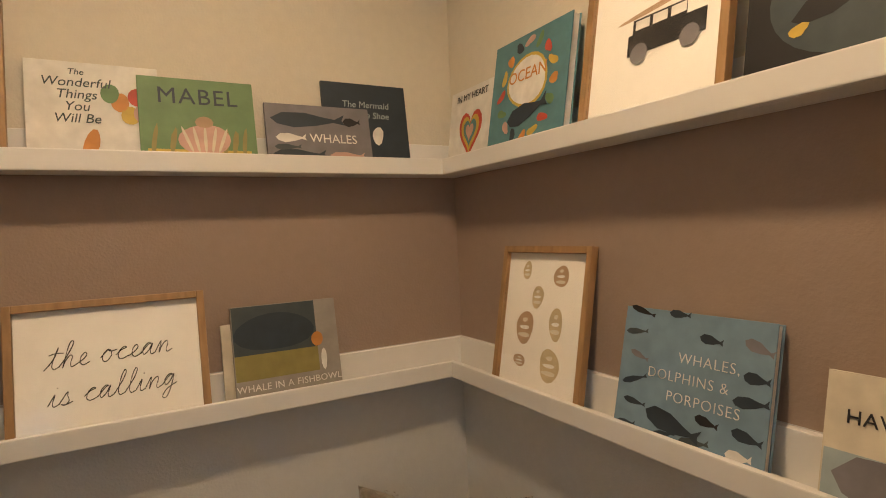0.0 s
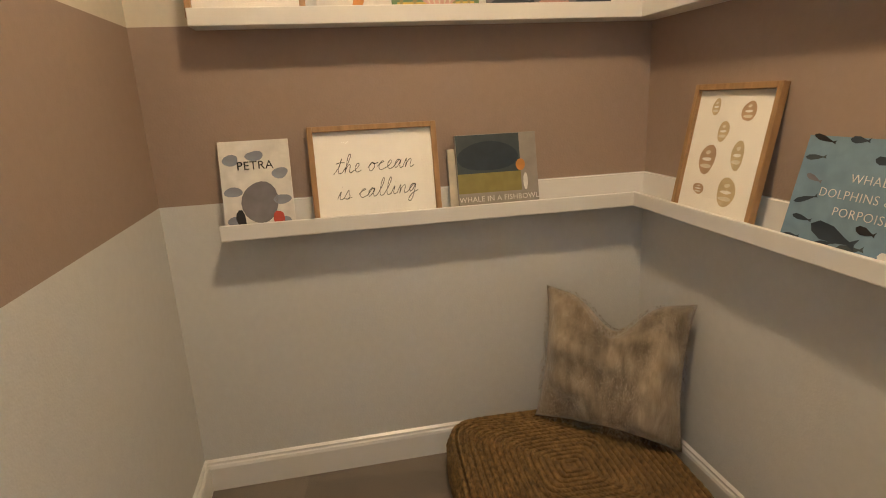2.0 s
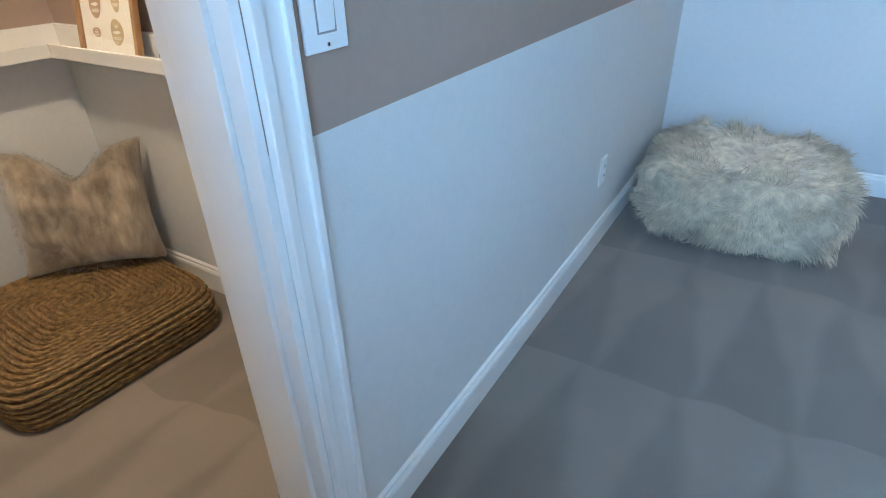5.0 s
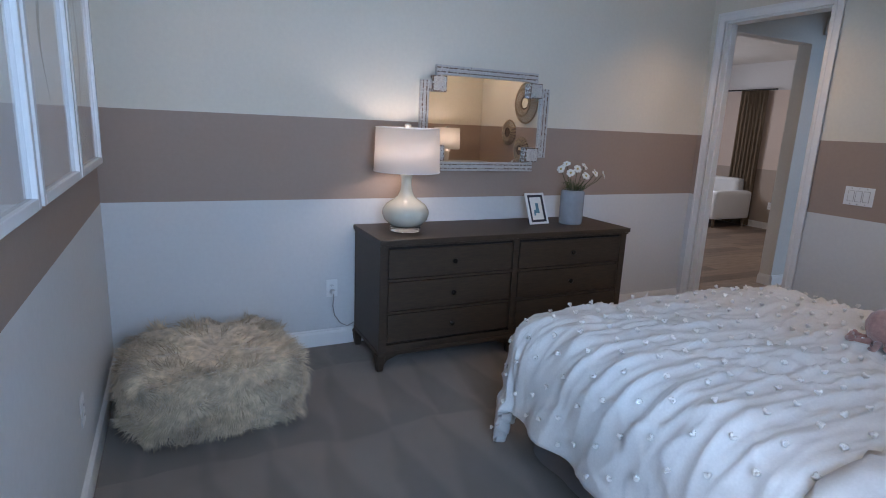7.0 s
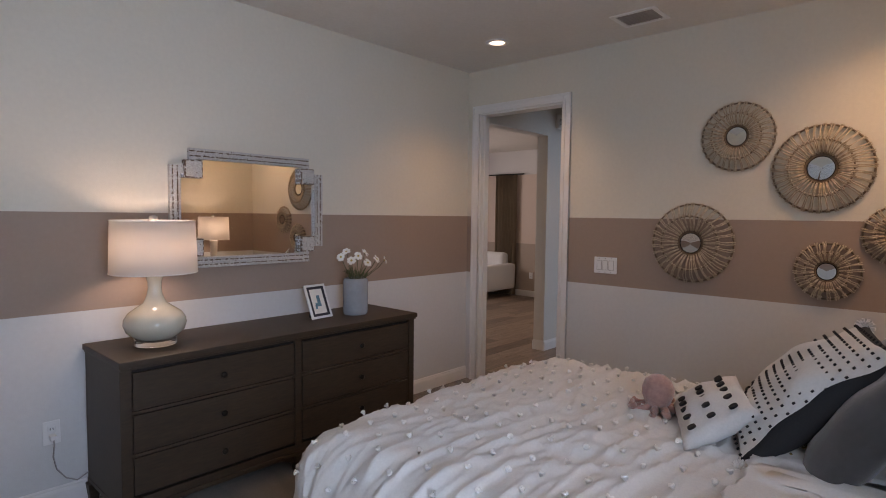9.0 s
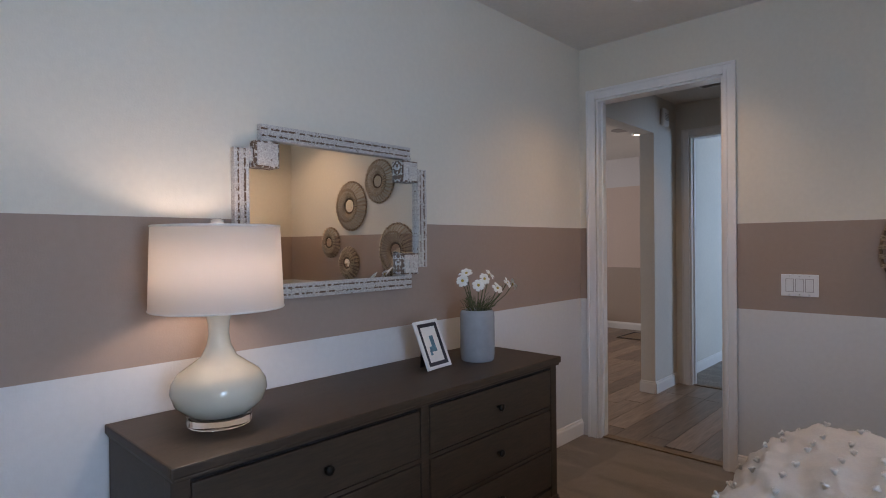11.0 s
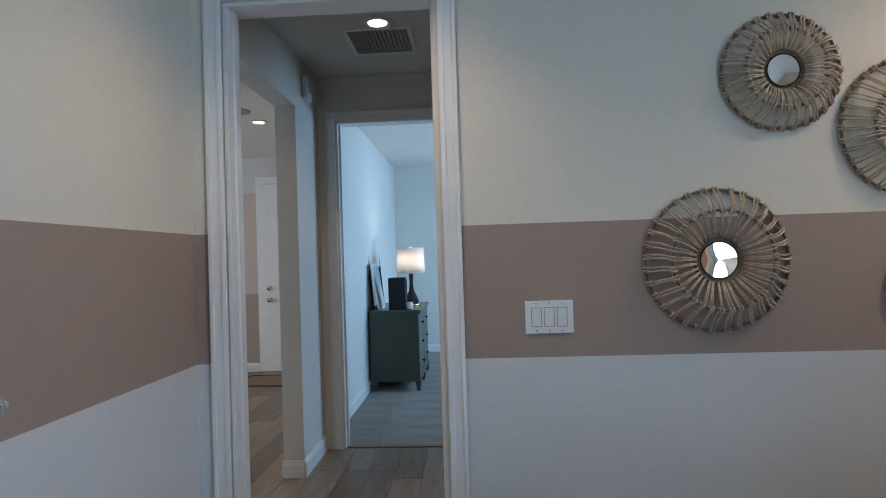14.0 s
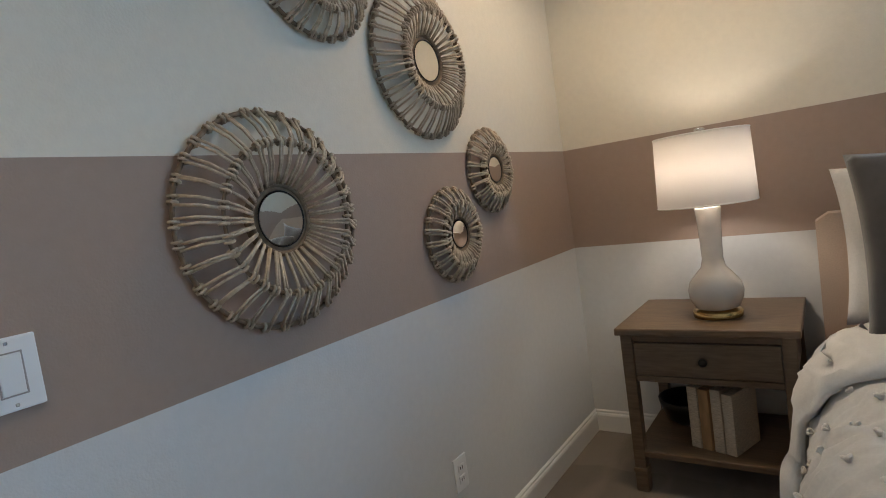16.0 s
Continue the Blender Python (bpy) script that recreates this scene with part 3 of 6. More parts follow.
def dresser(name, m, w, d, h, cols, rows, material, label, category="dresser"):
    """Chest with drawers: front faces -y, back at y = 0."""
    th = empty(name, m, label, category)
    t = 0.032
    part("top", box(-w / 2, w / 2, -d, 0, h - t, h, 0.006), material, th)
    part("top_moulding", box(-w / 2 + 0.008, w / 2 - 0.008, -d + 0.008, 0, h - t - 0.012, h - t, 0.004), material, th)
    bx, bd, z0 = w / 2 - 0.022, d - 0.025, 0.115
    for s in (-1, 1):
        part("side_panel", box(s * bx - 0.012, s * bx + 0.012, -bd + 0.02, -0.01, z0, h - t - 0.012, 0.003), material, th)
        part("corner_post", box(s * (bx - 0.012) - 0.026, s * (bx - 0.012) + 0.026, -bd, -bd + 0.045, z0, h - t - 0.012, 0.004), material, th)
    part("back_panel", box(-bx, bx, -0.012, 0, z0, h - t - 0.012), material, th)
    part("base_rail", box(-bx + 0.02, bx - 0.02, -bd + 0.004, -bd + 0.03, z0, z0 + 0.05, 0.003), material, th)
    part("base_moulding", boxes([(-bx - 0.016, bx + 0.016, -bd - 0.008, -bd + 0.03, z0 - 0.012, z0 + 0.012), (-bx - 0.016, -bx + 0.02, -bd + 0.03, -0.01, z0 - 0.012, z0 + 0.012),
                                 (bx - 0.02, bx + 0.016, -bd + 0.03, -0.01, z0 - 0.012, z0 + 0.012)], 0.004), material, th)
    feet = [(sx, yy) for sx in ([-bx, bx] if cols == 1 else [-bx, 0, bx]) for yy in (-bd + 0.02, -0.05)]
    for fx, fy in feet:
        bm = bmesh.new()
        k = 0.03
        lo = [bm.verts.new((fx + a * k * 0.62, fy + b * k * 0.62, 0)) for a, b in ((-1, -1), (1, -1), (1, 1), (-1, 1))]
        hi = [bm.verts.new((fx + a * k, fy + b * k, z0 - 0.008)) for a, b in ((-1, -1), (1, -1), (1, 1), (-1, 1))]
        bm.faces.new(lo[::-1])
        bm.faces.new(hi)
        for i in range(4):
            bm.faces.new((lo[i], lo[(i + 1) % 4], hi[(i + 1) % 4], hi[i]))
        bmesh.ops.bevel(bm, geom=bm.edges[:], offset=0.004, segments=1, affect="EDGES")
        part("foot", bm, material, th)
        # shaped bracket beside each front foot
        if fy < -0.1:
            for s in (-1, 1):
                if abs(fx + s * 0.1) < bx:
                    bm = bmesh.new()
                    pts = [(fx + s * 0.02, z0 - 0.012), (fx + s * 0.13, z0 - 0.012), (fx + s * 0.09, z0 - 0.03), (fx + s * 0.05, z0 - 0.045), (fx + s * 0.024, z0 - 0.075)]
                    a = [bm.verts.new((px, fy - 0.012, pz)) for px, pz in pts]
                    b = [bm.verts.new((px, fy + 0.01, pz)) for px, pz in pts]
                    bm.faces.new(a)
                    bm.faces.new(b[::-1])
                    for i in range(5):
                        bm.faces.new((a[i], a[(i + 1) % 5], b[(i + 1) % 5], b[i]))
                    part("bracket", bm, material, th)
    inner = 2 * (bx - 0.038)
    zlo, zhi = z0 + 0.055, h - t - 0.02
    dw, dh = (inner - (cols - 1) * 0.05) / cols, (zhi - zlo) / rows
    # near-black sheet stands in for the shade seen between the drawers
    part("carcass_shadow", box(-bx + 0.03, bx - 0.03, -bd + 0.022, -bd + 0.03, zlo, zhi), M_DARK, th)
    for c in range(cols - 1):
        part("divider", box(-0.021, 0.021, -bd + 0.002, -bd + 0.03, zlo - 0.004, zhi + 0.004, 0.003), material, th)
    for r in range(1, rows):
        zz = zlo + r * dh
        for c in range(cols):
            x0 = -inner / 2 + c * (dw + 0.05)
            part("rail", box(x0 - 0.004, x0 + dw + 0.004, -bd + 0.004, -bd + 0.028, zz - 0.008, zz + 0.008, 0.002), material, th)
    for c in range(cols):
        for r in range(rows):
            x0 = -inner / 2 + c * (dw + 0.05)
            za, zb = zlo + r * dh + 0.012, zlo + (r + 1) * dh - 0.012
            dr = part("drawer", box(x0 + 0.004, x0 + dw - 0.004, -bd + 0.001, -bd + 0.021, za, zb, 0.004), material, th)
            kb = knob_bm()
            bmesh.ops.transform(kb, matrix=pose(x0 + dw / 2, -bd + 0.002, (za + zb) / 2, 90, 0, 0), verts=kb.verts)
            part("knob", kb, M_BLACK, dr, "black iron knob", True)
    return th


dresser("dresser", pose(-2.156, -0.01, 0), 1.905, 0.552, 0.832, 2, 3, M_DRESS, "wide taupe-brown wooden dresser with six drawers and black knobs")


def table_lamp(name, m, body, shade_r, shade_z0, shade_z1, base_kind, glaze, label):
    th = empty(name, m, label, "table lamp")
    part("body", lathe(body, 48), glaze, th, smooth=True)
    if base_kind == "acrylic":
        part("base", lathe([(0.098, 0.0), (0.1, 0.004), (0.1, 0.028), (0.098, 0.03)], 40), M_ACRYL, th, "clear acrylic base disc")
    else:
        part("base", lathe([(0.092, 0.0), (0.094, 0.004), (0.094, 0.024), (0.088, 0.028)], 40), M_BRASS, th, "polished brass base ring", True)
    top = body[-1][1]
    part("socket", lathe([(0.017, top - 0.002), (0.017, top + 0.05), (0.011, top + 0.055)], 20), M_BRASS if base_kind != "acrylic" else M_CHROME, th, smooth=True)
    part("harp", tube([(0.0, -0.01, top + 0.04), (0.045, 0, top + 0.09), (0.05, 0, (top + shade_z1) / 2), (0.03, 0, shade_z1 - 0.01), (0, 0, shade_z1), (-0.03, 0, shade_z1 - 0.01),
                       (-0.05, 0, (top + shade_z1) / 2), (-0.045, 0, top + 0.09), (0, 0.01, top + 0.04)], 0.002, 5), M_CHROME, th)
    zc = (shade_z0 + shade_z1) / 2
    part("bulb", lathe([(0.012, zc - 0.05), (0.016, zc - 0.03), (0.022, zc), (0.019, zc + 0.016), (0.006, zc + 0.024)], 16), clear("bulb_glass", 0.3), th, smooth=True).visible_shadow = False
    r0, r1 = shade_r, shade_r * 0.955
    sh = part("shade", lathe([(r0, shade_z0), (r1, shade_z1), (r1 - 0.003, shade_z1), (r0 - 0.003, shade_z0), (r0, shade_z0)], 56, False), M_SHADE, th, "white linen drum shade, lit", True)
    for r, z in ((r0, shade_z0), (r1, shade_z1)):
        part("hem", tube([(p[0], p[1], z) for p in ring(r - 0.001, 0, 48)], 0.0035, 5, True), M_PAPER, sh)
    part("spider", boxes([(-r1, r1, -0.002, 0.002, shade_z1 - 0.012, shade_z1 - 0.008), (-0.002, 0.002, -r1, r1, shade_z1 - 0.016, shade_z1 - 0.012)]), M_CHROME, th)
    part("finial", lathe([(0.006, shade_z1 - 0.002), (0.02, shade_z1 + 0.004), (0.021, shade_z1 + 0.02), (0.012, shade_z1 + 0.027), (0.001, shade_z1 + 0.028)], 24), M_CERAMIC_W if base_kind == "acrylic" else M_CHROME, th, smooth=True)
    return th


gourd = [(0.075, 0.03), (0.105, 0.045), (0.138, 0.08), (0.15, 0.12), (0.146, 0.15), (0.125, 0.185), (0.085, 0.215), (0.055, 0.24), (0.038, 0.28), (0.032, 0.32), (0.034, 0.36),
         (0.04, 0.385), (0.041, 0.39), (0.03, 0.392)]
table_lamp("table_lamp", pose(-2.845, -0.275, 0.832), [(r, z * 0.91) for r, z in gourd], 0.207, 0.375, 0.64, "acrylic", M_CERAMIC, "cream glazed gourd lamp with a white drum shade on the dresser")
bottle = [(0.05, 0.026), (0.085, 0.04), (0.102, 0.08), (0.105, 0.11), (0.096, 0.145), (0.07, 0.178), (0.047, 0.205), (0.04, 0.24), (0.042, 0.32), (0.046, 0.40), (0.05, 0.445), (0.045, 0.452), (0.03, 0.453)]
table_lamp("table_lamp", pose(-0.715, -3.58, 0.715), bottle, 0.187, 0.465, 0.745, "brass", M_CERAMIC_W, "white glazed bottle lamp with brass foot and white drum shade")
short = [(r, z * 0.6) for r, z in bottle]
table_lamp("table_lamp", pose(-3.19, -3.70, 0.715), short, 0.19, 0.32, 0.605, "brass", M_CERAMIC_W, "white glazed bedside lamp with a white drum shade, lit")

# mirror with stepped corners
mir = empty("wall_mirror", pose(-2.147, 0, 1.54), "rectangular mirror with a whitewashed stepped wooden frame above the dresser", "mirror")
X0, X1, Z0, Z1 = -0.518, 0.518, -0.2485, 0.2485       # side members
A0, A1, B0, B1 = -0.407, 0.407, -0.351, 0.351       # top and bottom members
fw = 0.062


def moulding(x0, x1, z0, z1):
    bm = bmesh.new()
    add_box(bm, x0, x1, -0.030, -0.004, z0, z1, 0.003)
    v = (x1 - x0) < (z1 - z0)
    i0, i1 = 0.013, 0.013
    if v:
        add_box(bm, x0, x0 + i0, -0.036, -0.02, z0, z1, 0.003)
        add_box(bm, x1 - i1, x1, -0.034, -0.02, z0, z1, 0.003)
        add_box(bm, x0 + 0.024, x1 - 0.024, -0.033, -0.02, z0, z1, 0.002)
    else:
        add_box(bm, x0, x1, -0.036, -0.02, z0, z0 + i0, 0.003)
        add_box(bm, x0, x1, -0.034, -0.02, z1 - i1, z1, 0.003)
        add_box(bm, x0, x1, -0.033, -0.02, z0 + 0.024, z1 - 0.024, 0.002)
    return bm


M_GROOVE = distressed("worn_brown_edge", 0.45)


def groove(x0, x1, z0, z1):
    if (x1 - x0) < (z1 - z0):
        return boxes([(x0 + 0.0135, x0 + 0.021, -0.0318, -0.025, z0 + 0.003, z1 - 0.003), (x1 - 0.021, x1 - 0.0135, -0.0318, -0.025, z0 + 0.003, z1 - 0.003)])
    return boxes([(x0 + 0.003, x1 - 0.003, -0.0318, -0.025, z0 + 0.0135, z0 + 0.021), (x0 + 0.003, x1 - 0.003, -0.0318, -0.025, z1 - 0.021, z1 - 0.0135)])


bm = bmesh.new()
gx0, gx1, gz0, gz1 = X0 + 0.03, X1 - 0.03, B0 + 0.03, B1 - 0.03
outline = [(A0 + 0.03, gz0), (A1 - 0.03, gz0), (A1 - 0.03, Z0 + 0.03), (gx1, Z0 + 0.03), (gx1, Z1 - 0.03), (A1 - 0.03, Z1 - 0.03), (A1 - 0.03, gz1), (A0 + 0.03, gz1), (A0 + 0.03, Z1 - 0.03),
           (gx0, Z1 - 0.03), (gx0, Z0 + 0.03), (A0 + 0.03, Z0 + 0.03)]
fr = [bm.verts.new((x, -0.012, z)) for x, z in outline]
bk = [bm.verts.new((x, -0.002, z)) for x, z in outline]
bm.faces.new(fr)
bm.faces.new(bk[::-1])
for i in range(12):
    bm.faces.new((fr[i], fr[(i + 1) % 12], bk[(i + 1) % 12], bk[i]))
part("glass", bm, M_MIRROR, mir, "clear silvered mirror glass")
for nm, r in (("top_rail", (A0, A1, B1 - fw, B1)), ("bottom_rail", (A0, A1, B0, B0 + fw)), ("left_stile", (X0, X0 + fw, Z0, Z1)), ("right_stile", (X1 - fw, X1, Z0, Z1))):
    part("groove", groove(*r), M_GROOVE, part(nm, moulding(*r), M_DISTRESS, mir), "brown worn groove")
for sx in (-1, 1):
    for sz in (-1, 1):
        cx, cz = (A0 if sx < 0 else A1), (Z0 if sz < 0 else Z1)
        za, zb = sorted((cz, (B0 + fw) if sz < 0 else (B1 - fw)))
        xa, xb = sorted((cx, cx - sx * fw * 0.8))
        part("short_stile", moulding(xa, xb, za, zb), M_DISTRESS, mir)
        xa, xb = sorted(((X0 + fw) if sx < 0 else (X1 - fw), cx))
        z2, z3 = sorted((cz, cz - sz * fw * 0.8))
        if xb - xa > 0.01:
            part("short_rail", moulding(xa, xb, z2, z3), M_DISTRESS, mir)
        k = 0.052
        blk = part("corner_block", box(cx - sx * 0.02 - k, cx - sx * 0.02 + k, -0.05, -0.005, cz - sz * 0.02 - k, cz - sz * 0.02 + k, 0.004), M_GROOVE, mir)
        part("block_moulding", boxes([(cx - sx * 0.02 - 0.045, cx - sx * 0.02 + 0.045, -0.055, -0.048, cz - sz * 0.02 - 0.045, cz - sz * 0.02 + 0.045),
                                      (cx - sx * 0.02 - 0.02, cx - sx * 0.02 + 0.02, -0.06, -0.054, cz - sz * 0.02 - 0.02, cz - sz * 0.02 + 0.02)], 0.003), M_DISTRESS, blk)

# ---------------------------------------------------------------- woven sunburst mirrors


def woven_mirror(y, z, r, mid, hole, cords, turn, label):
    th = empty("woven_wall_mirror", pose(0, y, z, 0, -90, 0) @ pose(0, 0, 0, 0, 0, turn), label, "wall mirror", "woven mirrors over the bed side")
    rnd = random.Random(int(r * 1000 + cords))
    zo, zm, zi = 0.012, 0.075 * r / 0.285, 0.03
    part("rim", tube([(p[0], p[1], zo + rnd.uniform(-0.002, 0.002)) for p in ring(r - 0.008, 0, 64)], 0.006, 6, True), M_CORD_D, th, "dark rattan hoop", True)
    part("middle_hoop", tube(ring(mid, zm, 56), 0.005, 6, True), M_CORD_D, th, smooth=True)
    part("inner_hoop", tube(ring(hole * 1.25, zi, 40), 0.007, 6, True), M_CORD_D, th, smooth=True)
    part("backing", lathe([(hole * 1.24, 0.0), (hole * 1.24, 0.028), (hole, 0.03), (0.001, 0.03)], 40), M_CORD_D, th, "brown backing disc")
    part("mirror_glass", lathe([(hole, 0.031), (hole - 0.003, 0.034), (0.001, 0.035)], 44), M_MIRROR, th, "small round mirror glass")
    part("glass_rim", tube(ring(hole, 0.034, 40), 0.0022, 5, True), M_BLACK, th)
    lean = 0.018

    def at(rad, ang, h):
        return (rad * math.cos(ang), rad * math.sin(ang), h)

    def knot(rad, h):
        bm = bmesh.new()
        for s in (-0.55, 0.55):
            add_tube(bm, [(rad + 0.0095 * math.cos(q), s * 0.011, h + 0.0095 * math.sin(q)) for q in (2 * math.pi * x / 7 for x in range(7))], 0.0042, 5, True)
        return bm
    w = rnd.uniform(-0.02, 0.02)
    pieces = (("outer_cord", tube([at(r - 0.006, 0, zo + 0.006), at((r + mid) / 2, w + lean * 0.5, (zo + zm) / 2 + 0.008), at(mid, lean, zm + 0.006)], 0.0036, 6), 2),
              ("inner_cord", tube([at(mid, lean, zm + 0.005), at((mid + hole * 1.25) / 2, lean + w, (zm + zi) / 2 + 0.010), at(hole * 1.25, lean, zi + 0.006)], 0.0036, 6), 2),
              ("rim_knot", knot(r - 0.008, zo), 1), ("hoop_knot", knot(mid, zm), 1))
    for nm, bm, count in pieces:
        first = None
        for i in range(cords):
            for k in range(count):
                a = 2 * math.pi * (i + rnd.uniform(-0.14, 0.14)) / cords + (k - 0.5) * 0.0125 / r * (count - 1) + (lean if nm == "hoop_knot" else 0)
                if first is None:
                    ob = first = part(nm, bm, M_CORD, th, smooth=True)
                else:
                    ob = new(nm, first.data)
                    ob.parent = th
                ob.matrix_local = pose(0, 0, rnd.uniform(-0.002, 0.003), 0, 0, math.degrees(a))
    return th


woven_mirror(-2.262, 2.045, 0.222, 0.146, 0.060, 32, 0, "round woven seagrass mirror with a dense flared rim on the wall")
woven_mirror(-2.725, 1.821, 0.262, 0.165, 0.070, 36, 20, "large round woven seagrass mirror with a flared rim")
woven_mirror(-2.004, 1.35, 0.271, 0.183, 0.068, 33, 10, "large open-weave seagrass mirror with knotted hoops")
woven_mirror(-3.10, 1.437, 0.17, 0.106, 0.052, 24, 35, "small round woven seagrass mirror with knotted hoops")
woven_mirror(-2.779, 1.215, 0.172, 0.113, 0.050, 24, 5, "small round seagrass mirror hung lowest on the wall")

# ---------------------------------------------------------------- bed
BX, BW = -1.95, 0.74
bed = empty("bed", pose(BX, -3.84, 0), "queen bed with a blush camelback headboard and grey skirted base", "bed")
bm = bmesh.new()
shape = []
for i in range(41):
    u = -1 + i / 20
    a = abs(u)
    shape.append((u * 0.88, 1.08 + (0.0 if a > 0.86 else 0.30 * (0.5 + 0.5 * math.cos(math.pi * min(1, max(0, (a - 0.25) / 0.61)))) ** 1.0)))
outline = [(-0.88, 0.25)] + [(-0.88, 1.05)] + shape[1:-1] + [(0.88, 1.05), (0.88, 0.25)]
f0 = [bm.verts.new((x, 0.10, z)) for x, z in outline]
f1 = [bm.verts.new((x, 0.0, z)) for x, z in outline]
bm.faces.new(f0)
bm.faces.new(f1[::-1])
for i in range(len(outline)):
    j = (i + 1) % len(outline)
    bm.faces.new((f0[i], f0[j], f1[j], f1[i]))
bmesh.ops.bevel(bm, geom=[e for e in bm.edges if len(e.link_faces) == 2 and e.calc_face_angle(0) > 1.2 and abs(e.verts[0].co.y - e.verts[1].co.y) < 0.01], offset=0.02, segments=3, affect="EDGES")
part("headboard", bm, M_HEAD, bed, "blush upholstered camelback headboard")
part("mattress", box(-BW + 0.01, BW - 0.01, 0.11, 2.16, 0.38, 0.60, 0.05), M_PINK, bed, "mattress in a peach sheet", True)
part("box_frame", box(-BW + 0.02, BW - 0.02, 0.11, 2.17, 0.12, 0.38, 0.02), M_LINEN, bed)
bm = bmesh.new()
pth = [(-BW, 0.12)] + [(-BW, 0.12 + 2.1 * i / 60) for i in range(1, 61)] + [(-BW + 2 * BW * i / 44, 2.235) for i in range(45)] + [(BW, 2.22 - 2.1 * i / 60) for i in range(61)]
lo, hi = [], []
for i, (x, y) in enumerate(pth):
    k = 0.008 * math.sin(i * 0.9) + 0.006 * math.sin(i * 0.37)
    lo.append(bm.verts.new((x + (k + 0.012 if abs(x) >= BW - 0.001 else 0) * (1 if x > 0 else -1), y + (k if abs(x) < BW - 0.001 else 0) + 0.0, 0.006)))
    hi.append(bm.verts.new((x, min(y, 2.22), 0.42)))
for i in range(len(pth) - 1):
    bm.faces.new((lo[i], lo[i + 1], hi[i + 1], hi[i]))
bmesh.ops.solidify(bm, geom=bm.faces[:], thickness=0.004)
part("bed_skirt", bm, M_LINEN, bed, "grey linen bed skirt to the carpet", True)

# comforter draped over foot and sides, with rows of tufts


def drape(s, t):
    """Cloth coordinates (across, along from the headboard) to a place on the bed."""
    hw, ln, r = BW + 0.17, 2.36, 0.2
    dx = max(0, abs(s) - (hw - r)) * (1 if s > 0 else -1)
    dy = max(0, t - (ln - r))
    d = math.hypot(dx, dy)
    base_x, base_y = max(-(hw - r), min(hw - r, s)), min(t, ln - r)
    n1 = noise.noise(Vector((s * 1.6, t * 1.3, 4.0)))
    n2 = noise.noise(Vector((s * 5.0 + 2.5 * n1, t * 2.2, 9.0)))
    n3 = noise.noise(Vector((s * 13.0 + 3 * n2, t * 4.0 + 2 * n1, 2.0)))
    ridge = (1 - abs(n2)) ** 4
    crease = (1 - abs(noise.noise(Vector((s * 3.2 + 5 * n1, t * 7.5 + 3 * n2, 6.0))))) ** 6
    fan = t + 0.22 * s * (1 if s < 0 else -1) + 0.10 * n1
    fold_a = (1 - abs(noise.noise(Vector((s * 1.3, fan * 8.5, 3.0))))) ** 5
    fold_b = (1 - abs(noise.noise(Vector((s * 2.4 + 7, fan * 19.0, 8.0))))) ** 5
    lift = 0.022 * n1 + 0.012 * n2 + 0.005 * n3 + 0.010 * ridge + 0.010 * crease + 0.020 * fold_a + 0.008 * fold_b
    puff = 0.05 * (1 - (abs(s) / hw) ** 2 if abs(s) < hw else 0) * min(1, max(0, (ln - t) / 0.5))
    top = 0.675 + puff
    if d < 1e-6:
        return Vector((base_x, base_y, top + lift))
    ux, uy = dx / d, dy / d
    arc = r * math.pi / 2
    if d < arc:
        a = d / r
        out, z = r * math.sin(a), top - r * (1 - math.cos(a))
    else:
        h = d - arc
        fold = math.sin((s * uy * 1.0 + t * abs(ux)) * 17 + 3 * n1) * 0.024 + n2 * 0.03
        out, z = r + 0.10 * h + fold * min(1, h / 0.2), top - r - h * 0.97
    z = max(z, 0.03)
    return Vector((base_x + ux * (out + lift * 0.6), base_y + uy * (out + lift * 0.6), z + lift * (1 if d < arc else 0.3)))


com = empty("comforter", pose(BX, -3.84, 0), "white tufted cotton comforter, rumpled and hanging over the bed's foot", "comforter")
bm = bmesh.new()
NS, NT = 150, 250
S0, T0, T1 = BW + 0.50, 0.45, 2.78
grid = [[bm.verts.new(drape(-S0 + 2 * S0 * i / NS, T0 + (T1 - T0) * j / NT)) for j in range(NT + 1)] for i in range(NS + 1)]
for i in range(NS):
    for j in range(NT):
        bm.faces.new((grid[i][j], grid[i + 1][j], grid[i + 1][j + 1], grid[i][j + 1]))
cloth = part("cloth", bm, M_COTTON, com, smooth=True)
sol = cloth.modifiers.new("thickness", "SOLIDIFY")
sol.thickness, sol.offset = 0.02, -1
# puffy turned-down top end
bm = bmesh.new()
rows = []
for i in range(NS + 1):
    sv = -S0 - 0.01 + (2 * S0 + 0.02) * i / NS
    row = []
    for k in range(20):
        a = 2 * math.pi * k / 20
        tv = 0.70 + 0.26 * math.cos(a)
        p = drape(sv, tv)
        nrm = (drape(sv + 0.01, tv) - p).cross(drape(sv, tv + 0.01) - p).normalized()
        row.append(bm.verts.new(p + nrm * (0.028 + 0.036 * math.sin(a) * (0.8 + 0.4 * noise.noise(Vector((sv * 4, tv * 5, 1)))))))
    rows.append(row)
for a, b in zip(rows, rows[1:]):
    for k in range(20):
        bm.faces.new((a[k], a[(k + 1) % 20], b[(k + 1) % 20], b[k]))
bm.faces.new(rows[0][::-1])
bm.faces.new(rows[-1])
part("folded_hem", bm, M_COTTON, com, smooth=True)
rnd = random.Random(5)
bm = bmesh.new()
for k in range(9):
    a = rnd.uniform(0, 2 * math.pi)
    add_tube(bm, [(0, 0, -0.003), (0.006 * math.cos(a), 0.006 * math.sin(a), 0.008), (0.0105 * math.cos(a), 0.0105 * math.sin(a), 0.0065 + 0.004 * rnd.random())], 0.0044, 4)
